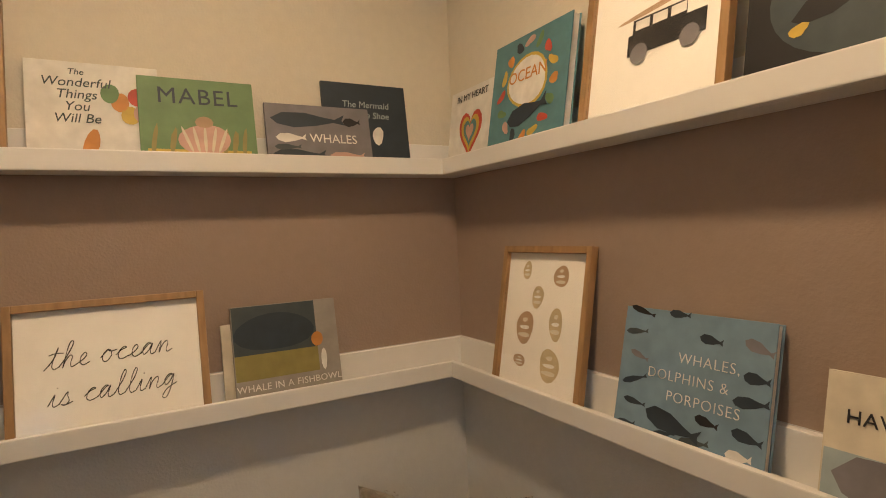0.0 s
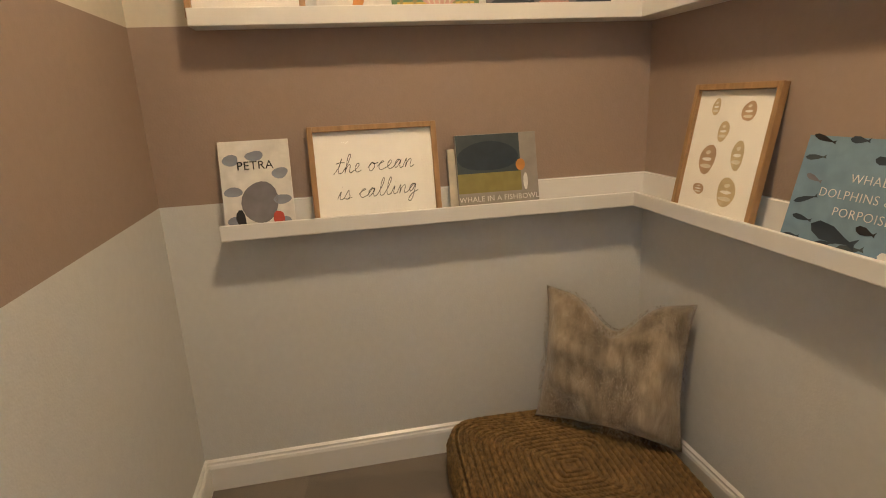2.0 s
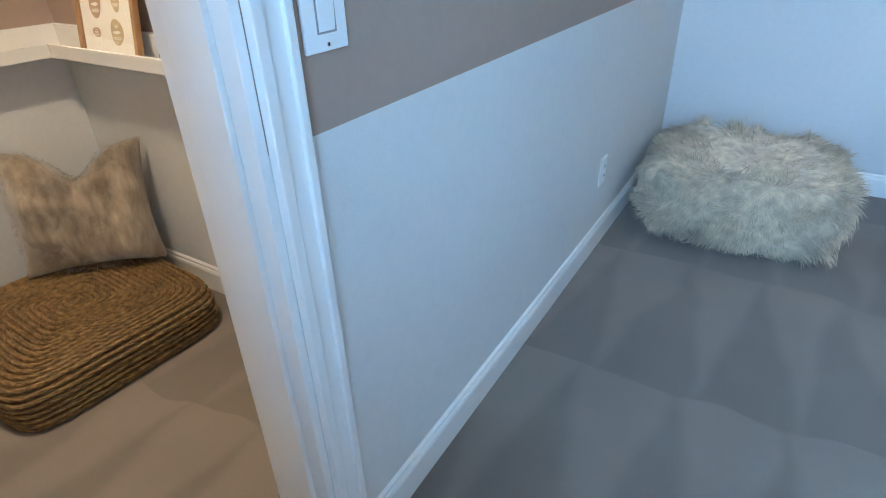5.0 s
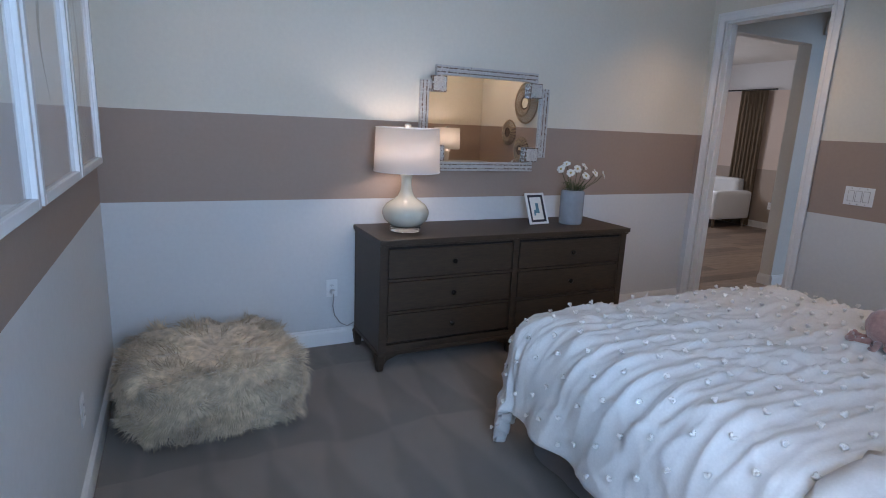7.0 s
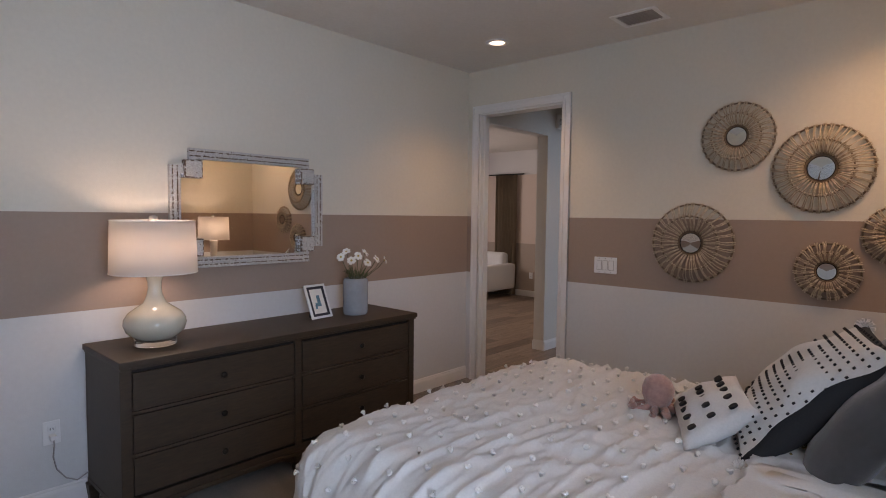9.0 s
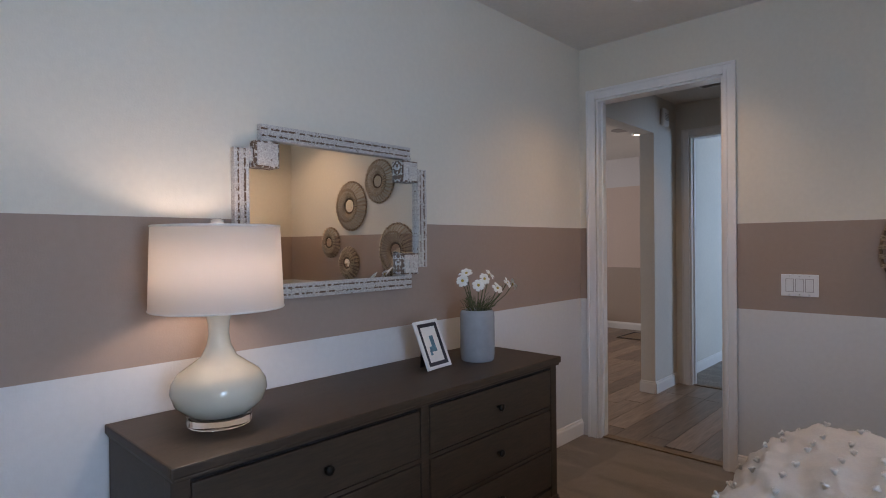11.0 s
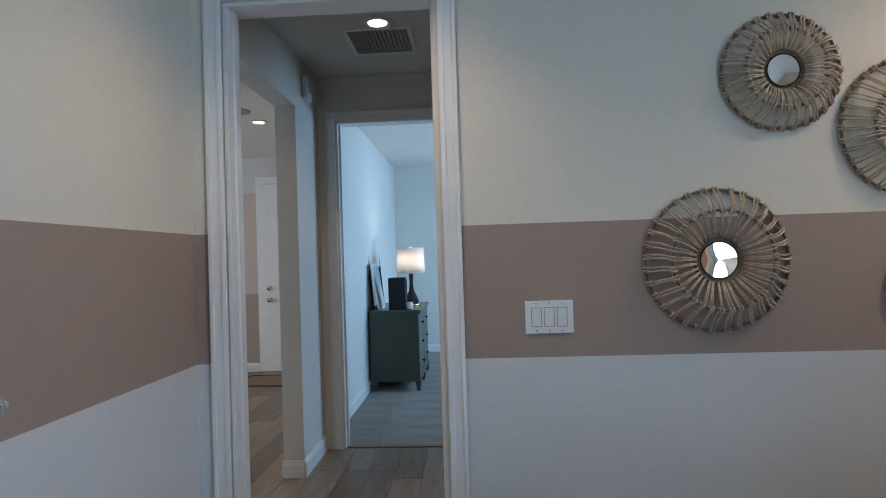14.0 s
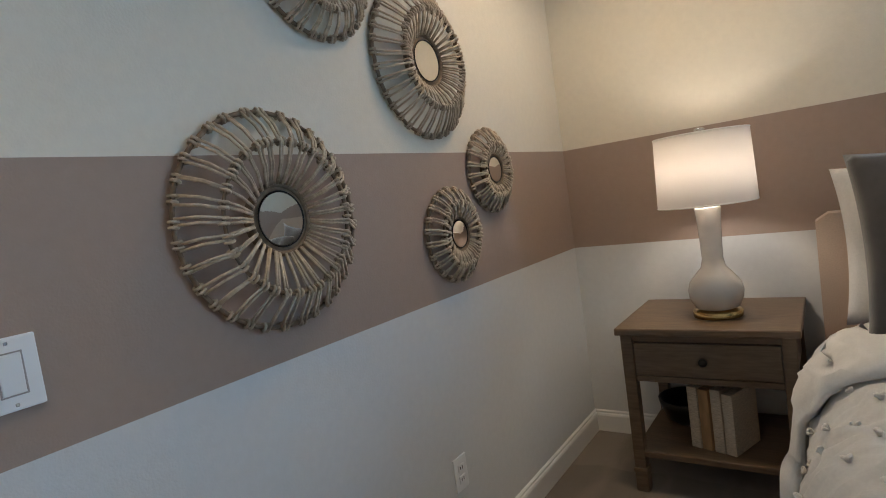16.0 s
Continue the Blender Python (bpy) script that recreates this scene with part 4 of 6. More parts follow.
tuft0 = None
for j in range(17):
    for i in range(19):
        s = -S0 + 0.05 + 0.125 * i + (0.062 if j % 2 else 0) + rnd.uniform(-0.012, 0.012)
        t = T0 + 0.55 + 0.105 * j + rnd.uniform(-0.012, 0.012)
        if s > S0 - 0.02 or t > T1 - 0.02:
            continue
        p = drape(s, t)
        e = 0.01
        nrm = (drape(s + e, t) - p).cross(drape(s, t + e) - p).normalized()
        if tuft0 is None:
            tuft0 = part("tuft", bm, M_TUFT, com, smooth=True)
            ob = tuft0
        else:
            ob = new("tuft", tuft0.data)
            ob.parent = com
        ob.matrix_local = Matrix.Translation(p + nrm * 0.006) @ nrm.to_track_quat("Z", "Y").to_matrix().to_4x4() @ pose(0, 0, 0, 0, 0, rnd.uniform(0, 360))


def cushion(name, m, w, h, t, material, label, seed, dent=0.0, pinch=0.12, rough=0.012):
    th = empty(name, m, label, "pillow")
    part("cover", pillow_mesh(w, h, t, seed, dent, 24, pinch, rough), material, th, smooth=True)
    return th


def on_front(w, h, t, u, v, side=-1):
    prof = (max(0, 1 - abs(u) ** 2.4) * max(0, 1 - abs(v) ** 2.4)) ** 0.55
    return Vector((u * w / 2, side * prof * t / 2, h / 2 + v * h / 2))


# standing pillows: front faces the foot of the bed (+y), so turn by 180
def lean(x, y, z, back, yaw=0):
    return pose(x, y, z, 0, 0, 180 + yaw) @ pose(0, 0, 0, -back, 0, 0)


sham1 = cushion("pillow_sham", lean(-2.13, -3.34, 0.70, 32, -6), 0.66, 0.50, 0.24, M_COTTON, "plump white tufted cotton sham leaning on the headboard", 1)
sham2 = cushion("pillow_sham", lean(BX + 0.44, -3.46, 0.715, 15, 5), 0.74, 0.56, 0.24, M_COTTON, "plump white tufted cotton sham leaning on the headboard", 2)
for sh in (sham1, sham2):
    for a in range(5):
        for b in range(4):
            u, v = -0.75 + 0.37 * a + (0.18 if b % 2 else 0), -0.7 + 0.46 * b
            if abs(u) < 0.92:
                ob = new("tuft", tuft0.data)
                ob.parent = sh
                p = on_front(0.74, 0.56, 0.25, u, v)
                ob.matrix_local = Matrix.Translation(p) @ pose(0, 0, 0, 90, 0, 0)
cushion("throw_pillow", lean(-1.86, -3.0, 0.715, 36, 8), 0.64, 0.64, 0.2, M_CHAR, "large charcoal velvet cushion leaning on the shams", 3)
cushion("throw_pillow", lean(BX + 0.45, -3.22, 0.72, 20, 6), 0.62, 0.62, 0.2, M_CHAR, "large charcoal velvet cushion leaning on the shams", 4)
dot = empty("throw_pillow", lean(-1.80, -2.77, 0.725, 46, 16) @ Matrix.Scale(1.18, 4), "black cushion with a white dotted front and pompom corners", "pillow")
part("cover", pillow_mesh(0.5, 0.5, 0.16, 6), M_BLK_F, dot, "black back with tiny gold dots", True)
bm = pillow_mesh(0.492, 0.492, 0.176, 6)
bmesh.ops.delete(bm, geom=[v for v in bm.verts if v.co.y > -0.012], context="VERTS")
bmesh.ops.translate(bm, vec=(0, -0.003, 0.004), verts=bm.verts)
part("front_panel", bm, M_COTTON, dot, "white front with rows of black dots", True)
spots = bmesh.new()
for a in range(17):
    for b in range(17):
        u, v = -0.88 + 0.11 * a + (0.055 if b % 2 else 0), -0.88 + 0.11 * b
        if abs(u) > 0.9:
            continue
        p = on_front(0.492, 0.5, 0.18, u, v)
        add_tube(spots, [p + Vector((0, -0.006, 0)), p + Vector((0, -0.0015, 0))], 0.0045, 6)
tagged(part("dots", spots, M_BLK_F, dot), kind="stuff")
gold = bmesh.new()
for a in range(14):
    for b in range(14):
        u, v = -0.88 + 0.135 * a, -0.88 + 0.135 * b
        p = on_front(0.5, 0.5, 0.16, u, v, 1)
        add_tube(gold, [p + Vector((0, 0.003, 0)), p + Vector((0, -0.002, 0))], 0.003, 5)
tagged(part("gold_dots", gold, M_BRASS, dot), kind="stuff")
for sx in (-1, 1):
    for z in (0.012, 0.488):
        bm = bmesh.new()
        for q in range(70):
            d = Vector((rnd.gauss(0, 1), rnd.gauss(0, 1), rnd.gauss(0, 1))).normalized()
            add_tube(bm, [(0, 0, 0), d * 0.028], 0.004, 4, taper=0.6)
        bmesh.ops.translate(bm, vec=(sx * 0.245, 0, z), verts=bm.verts)
        part("pompom", bm, M_TUFT, dot, "fluffy white pompom")
lum = cushion("lumbar_pillow", lean(-1.84, -2.58, 0.73, 55, 24), 0.46, 0.28, 0.13, M_COTTON, "small white lumbar cushion with large black dots", 8)
bm = bmesh.new()
for a in range(6):
    for b in range(3):
        u, v = -0.75 + 0.3 * a, -0.55 + 0.55 * b
        p = on_front(0.46, 0.28, 0.13, u, v)
        part("black_dot", tube([p + Vector((0, -0.006, 0)), p + Vector((0, 0.002, 0))], 0.015, 14), M_BLK_F, lum)

# plush octopus
M_OCTO = shader("dusty_pink_plush", (0.42, 0.22, 0.18), 0.9, grain=0.2, grain_scale=60, stain=0.15, stain_scale=12, bump=0.5, bump_scale=300, sheen=0.5)
octo = empty("plush_octopus", pose(-1.73, -2.46, 0.725) @ Matrix.Scale(0.92, 4), "dusty pink plush octopus lying on the comforter", "soft toy")
part("head", lathe([(0.03, 0.03), (0.05, 0.045), (0.066, 0.085), (0.068, 0.115), (0.055, 0.15), (0.03, 0.17), (0.002, 0.177)], 28), M_OCTO, octo, smooth=True)
for i in range(8):
    a = 2 * math.pi * i / 8 + 0.2
    c, s = math.cos(a), math.sin(a)
    k = rnd.uniform(-0.5, 0.5)
    pts = [(0.025 * c, 0.025 * s, 0.045), (0.06 * c, 0.06 * s, 0.03), (0.095 * math.cos(a + k * 0.5), 0.095 * math.sin(a + k * 0.5), 0.02), (0.115 * math.cos(a + k), 0.115 * math.sin(a + k), 0.028), (0.105 * math.cos(a + 1.6 * k), 0.105 * math.sin(a + 1.6 * k), 0.045)]
    part("arm", tube(pts, 0.018, 8, taper=0.55), M_OCTO, octo, smooth=True)

# ---------------------------------------------------------------- nightstands


def nightstand(x, label):
    th = empty("nightstand", pose(x, -3.905, 0), label, "nightstand", "nightstands beside the bed")
    w, d, h = 0.66, 0.56, 0.715
    part("top", box(-w / 2, w / 2, 0, d, h - 0.03, h, 0.006), M_NIGHT, th)
    part("apron", boxes([(-w / 2 + 0.03, w / 2 - 0.03, 0.02, 0.035, 0.49, h - 0.03), (-w / 2 + 0.03, -w / 2 + 0.045, 0.03, d - 0.04, 0.49, h - 0.03),
                         (w / 2 - 0.045, w / 2 - 0.03, 0.03, d - 0.04, 0.49, h - 0.03), (-w / 2 + 0.05, w / 2 - 0.05, d - 0.055, d - 0.03, 0.655, h - 0.03),
                         (-w / 2 + 0.05, w / 2 - 0.05, d - 0.055, d - 0.03, 0.485, 0.51)], 0.003), M_NIGHT, th)
    # dark sheet behind the drawer paints the shade of its opening
    part("recess", box(-w / 2 + 0.05, w / 2 - 0.05, d - 0.06, d - 0.055, 0.50, 0.66), M_DARK, th)
    dr = part("drawer", box(-w / 2 + 0.066, w / 2 - 0.066, d - 0.05, d - 0.026, 0.514, 0.650, 0.004), M_NIGHT, th)
    kb = knob_bm()
    bmesh.ops.transform(kb, matrix=pose(0, d - 0.028, 0.582, -90, 0, 0), verts=kb.verts)
    part("knob", kb, M_BLACK, dr, "black iron knob", True)
    for sx in (-1, 1):
        for y in (0.035, d - 0.045):
            cx = sx * (w / 2 - 0.04)
            leg = part("leg", box(cx - 0.024, cx + 0.024, y - 0.024, y + 0.024, 0.105, h - 0.03, 0.004), M_NIGHT, th)
            part("foot", boxes([(cx - 0.03, cx + 0.03, y - 0.03, y + 0.03, 0.085, 0.105), (cx - 0.026, cx + 0.026, y - 0.026, y + 0.026, 0, 0.085)], 0.005), M_NIGHT, leg)
    part("shelf", box(-w / 2 + 0.02, w / 2 - 0.02, 0.015, d - 0.025, 0.155, 0.18, 0.004), M_NIGHT, th)
    return th


nightstand(-0.68, "brown wooden nightstand with one drawer and an open shelf")
nightstand(-3.22, "brown wooden nightstand with one drawer beside the window")
M_SPINE = shader("bare_book_paper", (0.55, 0.47, 0.36), 0.85, grain=0.35, grain_scale=60, stretch=(1, 1, 8))
ns_book = empty("old_book_bundle", pose(-0.70, -3.55, 0.18, 0, 0, -20), "bundle of old coverless books standing on the nightstand shelf", "books")
for i, (bx, bh) in enumerate(((-0.075, 0.25), (-0.03, 0.262), (0.02, 0.255), (0.065, 0.26))):
    part("book", box(bx - 0.021, bx + 0.021, -0.09, 0.10 + 0.004 * i, 0, bh, 0.003), M_SPINE if i != 2 else M_OAK, ns_book)
bowl = empty("dark_basket", pose(-0.53, -3.72, 0.18), "dark round woven bowl on the nightstand shelf", "basket")
part("bowl", lathe([(0.06, 0.0), (0.10, 0.03), (0.125, 0.09), (0.13, 0.12), (0.122, 0.12), (0.09, 0.04), (0.001, 0.012)], 32), M_BLACK, bowl, smooth=True)

# ---------------------------------------------------------------- shaggy pouf
pouf = empty("shaggy_pouf", pose(-4.03, -0.59, 0, 0, 0, 4), "square cream long-haired faux fur pouf on the carpet", "pouf")


def pouf_at(u, v):
    """Rounded square cushion by angle and height angle."""
    cx, sx = math.cos(u), math.sin(u)
    q = 1 / (abs(cx) ** 6 + abs(sx) ** 6) ** (1 / 6)
    cz = abs(math.cos(v)) ** 0.45
    r = 0.405 * q * cz * (1 + 0.05 * noise.noise(Vector((cx * 1.5, sx * 1.5, v))))
    z = 0.185 + 0.185 * math.copysign(abs(math.sin(v)) ** 0.7, v)
    if v > 0.6:
        z -= 0.06 * (v - 0.6) * (1 + 0.8 * noise.noise(Vector((cx * 2, sx * 2, 3))))
    z += 0.03 * noise.noise(Vector((r * cx * 3, r * sx * 3, 1.0))) * (1 if v > 0 else 0)
    return Vector((r * cx, r * sx, max(z, 0.0)))


bm = bmesh.new()
nu, nv = 64, 28
gv = [[bm.verts.new(pouf_at(2 * math.pi * i / nu, -math.pi / 2 + 0.02 + (math.pi - 0.04) * j / nv)) for i in range(nu)] for j in range(nv + 1)]
for j in range(nv):
    for i in range(nu):
        bm.faces.new((gv[j][i], gv[j][(i + 1) % nu], gv[j + 1][(i + 1) % nu], gv[j + 1][i]))
bm.faces.new(gv[0][::-1])
bm.faces.new(gv[-1])
part("cushion", bm, M_FUR, pouf, smooth=True)
verts, faces = [], []
rnd = random.Random(11)
for k in range(15000):
    u, v = rnd.uniform(0, 2 * math.pi), math.asin(rnd.uniform(-0.85, 1.0))
    p = pouf_at(u, v)
    out = Vector((p.x, p.y, (p.z - 0.2) * 1.6)).normalized()
    clump = Vector((noise.noise(Vector((p.x * 9, p.y * 9, p.z * 9))), noise.noise(Vector((p.x * 9 + 5, p.y * 9, p.z * 9))), noise.noise(Vector((p.x * 9, p.y * 9 + 7, p.z * 9)))))
    d = (out * 0.5 + clump * 2.2 + Vector((rnd.gauss(0, 0.3), rnd.gauss(0, 0.3), rnd.gauss(0, 0.2) - (0.55 if v < 0.7 else 0.1)))).normalized()
    ln = rnd.uniform(0.04, 0.085)
    w = d.cross(out)
    w = (w.normalized() if w.length > 1e-4 else Vector((1, 0, 0))) * 0.0022
    mid = p + (d * 0.6 + out * 0.5) * ln * 0.6
    tip = p + d * ln + out * 0.008
    mid.z, tip.z = max(mid.z, 0.004), max(tip.z, 0.002)
    n0 = len(verts)
    verts += [p - w, p + w, mid + w * 0.8, mid - w * 0.8, tip]
    faces += [(n0, n0 + 1, n0 + 2, n0 + 3), (n0 + 3, n0 + 2, n0 + 4)]
me = bpy.data.meshes.new("fur")
me.from_pydata(verts, [], faces)
me.materials.append(M_FUR)
fur = new("fur", me)
fur.parent = pouf
tagged(fur, "long cream faux fur strands", kind="stuff")

# ---------------------------------------------------------------- seahorse prints on the west wall
M_INK = shader("sepia_ink", (0.22, 0.13, 0.07), 0.9, grain=0.5, grain_scale=60)
M_INK_G = shader("faded_green_ink", (0.16, 0.15, 0.10), 0.9, grain=0.5, grain_scale=60)
M_FRAME_W = shader("white_lacquer", (0.82, 0.82, 0.81), 0.25, grain=0.02)


def pane_sheet(w, h, y):
    return box(-w / 2, w / 2, y - 0.001, y + 0.001, -h / 2, h / 2)


M_PICGLASS = clear("picture_glass", 0.0, ior=1.35)


def print_frame(y, w, h, zc, drawing, label):
    th = empty("framed_print", pose(-4.537, y, zc, 0, 0, 90), label, "picture", "row of three framed prints")
    b, dp = 0.032, 0.045
    part("frame", boxes([(-w / 2, -w / 2 + b, -dp, 0, -h / 2, h / 2), (w / 2 - b, w / 2, -dp, 0, -h / 2, h / 2), (-w / 2 + b, w / 2 - b, -dp, 0, -h / 2, -h / 2 + b), (-w / 2 + b, w / 2 - b, -dp, 0, h / 2 - b, h / 2)], 0.003), M_FRAME_W, th)
    part("paper", pane_sheet(w - 2 * b, h - 2 * b, -0.01), M_PAPER, th, "off-white paper with a sea creature drawing")
    part("glass", pane_sheet(w - 2 * b, h - 2 * b, -0.03), M_PICGLASS, th).visible_shadow = False
    pts = []
    if drawing == "seahorse":
        for i in range(44):
            q = i / 43
            if q < 0.55:
                pts.append((0.10 * math.sin(q * 5.2) - 0.02, 0.36 - q * 1.05))
            else:
                a = (q - 0.55) / 0.45 * 4.6 + math.pi
                r = 0.075 * (1 - (q - 0.55) * 1.7)
                pts.append((0.065 + r * math.cos(a), -0.235 + r * math.sin(a)))
        widths = [0.02 + 0.028 * math.exp(-((i / 43 - 0.28) / 0.16) ** 2) for i in range(44)]
        widths = [wd * (1 if i < 24 else max(0.25, 1 - (i - 24) / 26)) for i, wd in enumerate(widths)]
    else:
        for i in range(30):
            q = i / 29
            pts.append((0.04 * math.sin(q * 7) + 0.05 * q, 0.32 - 0.56 * q))
        widths = [0.012 + 0.03 * math.sin(math.pi * i / 29) ** 2 for i in range(30)]
    bm = bmesh.new()
    prev = None
    for (x, z), wd in zip(pts, widths):
        pr = (bm.verts.new((x - wd / 2, -0.0125, z + wd * 0.2)), bm.verts.new((x + wd / 2, -0.0125, z - wd * 0.2)))
        if prev:
            bm.faces.new((prev[0], prev[1], pr[1], pr[0]))
        prev = pr
    part("drawing", bm, M_INK if drawing == "seahorse" else M_INK_G, th, "sepia seahorse drawing" if drawing == "seahorse" else "faded sea plant drawing")
    if drawing == "seahorse":
        part("drawing_head", tube([(-0.01, -0.012, 0.37), (-0.06, -0.012, 0.40), (-0.13, -0.012, 0.355)], 0.012, 5), M_INK, th)


for i, (yy, dw) in enumerate(((-2.09, "seahorse"), (-1.31, "plant"), (-0.53, "seahorse"))):
    print_frame(yy, 0.74, 1.05, 1.231 + 0.525, dw, "tall white framed print of a %s" % ("seahorse" if dw == "seahorse" else "sea plant"))

# ---------------------------------------------------------------- small things on the dresser
ph = empty("photo_frame", pose(-1.815, -0.287, 0.834, 0, 0, 6) @ pose(0, 0, 0.0, -23, 0, 0) @ Matrix.Scale(1.07, 4), "small black and white photo frame standing on the dresser", "photo frame")
M_NAVY = shader("navy_lacquer", (0.02, 0.022, 0.035), 0.4, grain=0.1)
part("frame", boxes([(-0.08, -0.066, -0.012, 0, 0, 0.215), (0.066, 0.08, -0.012, 0, 0, 0.215), (-0.066, 0.066, -0.012, 0, 0, 0.014), (-0.066, 0.066, -0.012, 0, 0.201, 0.215)], 0.002), M_FRAME_W, ph, "white outer frame")
part("inner_band", boxes([(-0.066, -0.05, -0.010, 0, 0.014, 0.201), (0.05, 0.066, -0.010, 0, 0.014, 0.201), (-0.05, 0.05, -0.010, 0, 0.014, 0.03), (-0.05, 0.05, -0.010, 0, 0.185, 0.201)], 0.001), M_NAVY, ph, "dark inlaid band")
part("photo", box(-0.05, 0.05, -0.006, -0.002, 0.03, 0.185), M_PAPER, ph, "white mat with a small picture")
part("picture", boxes([(-0.006, 0.018, -0.0075, -0.006, 0.09, 0.145), (-0.024, 0.02, -0.0073, -0.006, 0.075, 0.098), (-0.028, -0.014, -0.0071, -0.006, 0.06, 0.085)]), shader("teal_print", (0.12, 0.26, 0.33), 0.7, grain=0.4, grain_scale=60), ph, "teal armchair picture")
part("easel_back", box(-0.03, 0.03, 0.0, 0.004, -0.16, 0.0, 0.001, Matrix.Translation((0, 0.002, 0.172)) @ Matrix.Rotation(radians(26), 4, "X")), M_NAVY, ph)
vase = empty("vase_of_flowers", pose(-1.54, -0.29, 0.832), "grey-blue ceramic vase holding white cosmos flowers", "vase")
part("vase", lathe([(0.08, 0.0), (0.084, 0.006), (0.086, 0.03), (0.086, 0.212), (0.084, 0.237), (0.076, 0.248), (0.062, 0.25), (0.06, 0.242), (0.072, 0.23), (0.076, 0.1), (0.001, 0.02)], 48), M_VASE, vase, smooth=True)
M_STEM = shader("green_stem", (0.09, 0.11, 0.04), 0.6, grain=0.3)
M_PETAL = shader("white_petal", (0.78, 0.77, 0.72), 0.6, grain=0.08, grain_scale=80)
M_YOLK = shader("yellow_centre", (0.5, 0.36, 0.06), 0.8, grain=0.3)
rnd = random.Random(21)
heads = [(-0.10, -0.03, 0.38), (-0.05, 0.0, 0.41), (-0.03, -0.06, 0.385), (0.03, -0.03, 0.40), (0.05, -0.09, 0.36), (0.13, -0.05, 0.345), (-0.08, -0.08, 0.36), (0.0, -0.09, 0.34), (0.16, 0.02, 0.33), (-0.02, 0.04, 0.40)]
for i, (hx, hy, hz) in enumerate(heads):
    hx, hy, hz = hx * 1.55, hy * 1.4, hz + 0.02
    st = part("stem", tube([(hx * 0.15, hy * 0.15, 0.12), (hx * 0.35, hy * 0.35, 0.25), (hx * 0.8, hy * 0.8, hz - 0.05), (hx, hy, hz)], 0.0022, 5), M_STEM, vase)
    if i == 8:
        continue
    up = Vector((hx * 1.2, hy * 1.2 - 0.05, 0.12)).normalized()
    q = up.to_track_quat("Z", "Y").to_matrix().to_4x4()
    for k in range(7):
        bm = bmesh.new()
        a = 2 * math.pi * k / 7
        cols = []
        for r, wd, z in ((0.003, 0.003, 0.0), (0.012, 0.008, 0.004), (0.022, 0.011, 0.004), (0.03, 0.007, 0.0)):
            cols.append([bm.verts.new((r, sgn * wd, z + (0.003 if sgn == 0 else 0))) for sgn in (-1, 0, 1)])
        for c0, c1 in zip(cols, cols[1:]):
            for n in range(2):
                bm.faces.new((c0[n], c0[n + 1], c1[n + 1], c1[n]))
        pt = part("petal", bm, M_PETAL, st, smooth=True)
        pt.matrix_local = Matrix.Translation((hx, hy, hz)) @ q @ pose(0, 0, 0, 0, rnd.uniform(-18, 8), math.degrees(a))
    ct = part("flower_centre", lathe([(0.008, 0), (0.007, 0.006), (0.002, 0.008)], 10), M_YOLK, st)
    ct.matrix_local = Matrix.Translation((hx, hy, hz)) @ q
bm = bmesh.new()
for k in range(170):
    a, r = rnd.uniform(0, 2 * math.pi), rnd.uniform(0.02, 0.13)
    p0 = Vector((r * 0.5 * math.cos(a), r * 0.5 * math.sin(a), 0.22 + rnd.uniform(0, 0.06)))
    p1 = p0 + Vector((math.cos(a) * rnd.uniform(0.01, 0.05), math.sin(a) * rnd.uniform(0.01, 0.05), rnd.uniform(0.0, 0.06)))
    add_tube(bm, [p0, (p0 + p1) / 2 + Vector((0, 0, 0.008)), p1], 0.0011, 3)
part("feathery_leaves", bm, M_STEM, vase, "fine feathery green leaves")

# ---------------------------------------------------------------- closet: picture ledges
def ledge(name, z, label):
    """White picture ledge round the closet corner: back board, shelf, front lip. z is its underside."""
    th = empty(name, pose(0, 0, 0), label, "wall shelf", "white picture ledges")
    y0, x1 = -3.70, -4.86
    part("back_board", boxes([(-6.32, -6.305, y0, -2.265, z + 0.0, z + 0.10), (-6.305, x1, -2.28, -2.265, z + 0.0, z + 0.10)], 0.002), M_TRIM, th)
    part("shelf_board", boxes([(-6.305, -6.24, y0, -2.28, z, z + 0.018), (-6.24, x1, -2.345, -2.28, z, z + 0.018)], 0.002), M_TRIM, th)
    part("front_lip", boxes([(-6.24, -6.225, y0, -2.345, z, z + 0.047), (-6.24, x1, -2.36, -2.345, z, z + 0.047)], 0.003), M_TRIM, th)
    return th


ledge("picture_ledge", 0.898, "white wooden picture ledge holding books and frames")
ledge("picture_ledge", 1.50, "white wooden upper picture ledge holding books and frames")


def inkm(name, c):
    return shader(name, c, 0.55, grain=0.12, grain_scale=30, stain=0.08, stain_scale=14)


C = {k: inkm("print_" + k, v) for k, v in dict(
    white=(0.78, 0.76, 0.72), cream=(0.66, 0.60, 0.48), navy=(0.025, 0.04, 0.06), slate=(0.055, 0.075, 0.085), sky=(0.19, 0.30, 0.40), green=(0.14, 0.25, 0.11), teal=(0.10, 0.24, 0.28),
    red=(0.55, 0.08, 0.05), orange=(0.60, 0.25, 0.06), yellow=(0.60, 0.42, 0.08), grey=(0.20, 0.19, 0.21), bluegrey=(0.27, 0.30, 0.37), pink=(0.58, 0.36, 0.30), black=(0.015, 0.015, 0.018),
    olive=(0.28, 0.24, 0.08), sand=(0.50, 0.40, 0.24), ltblue=(0.36, 0.44, 0.47), tan=(0.42, 0.28, 0.17)).items()}


C["taupe"] = inkm("print_taupe", (0.34, 0.31, 0.28))


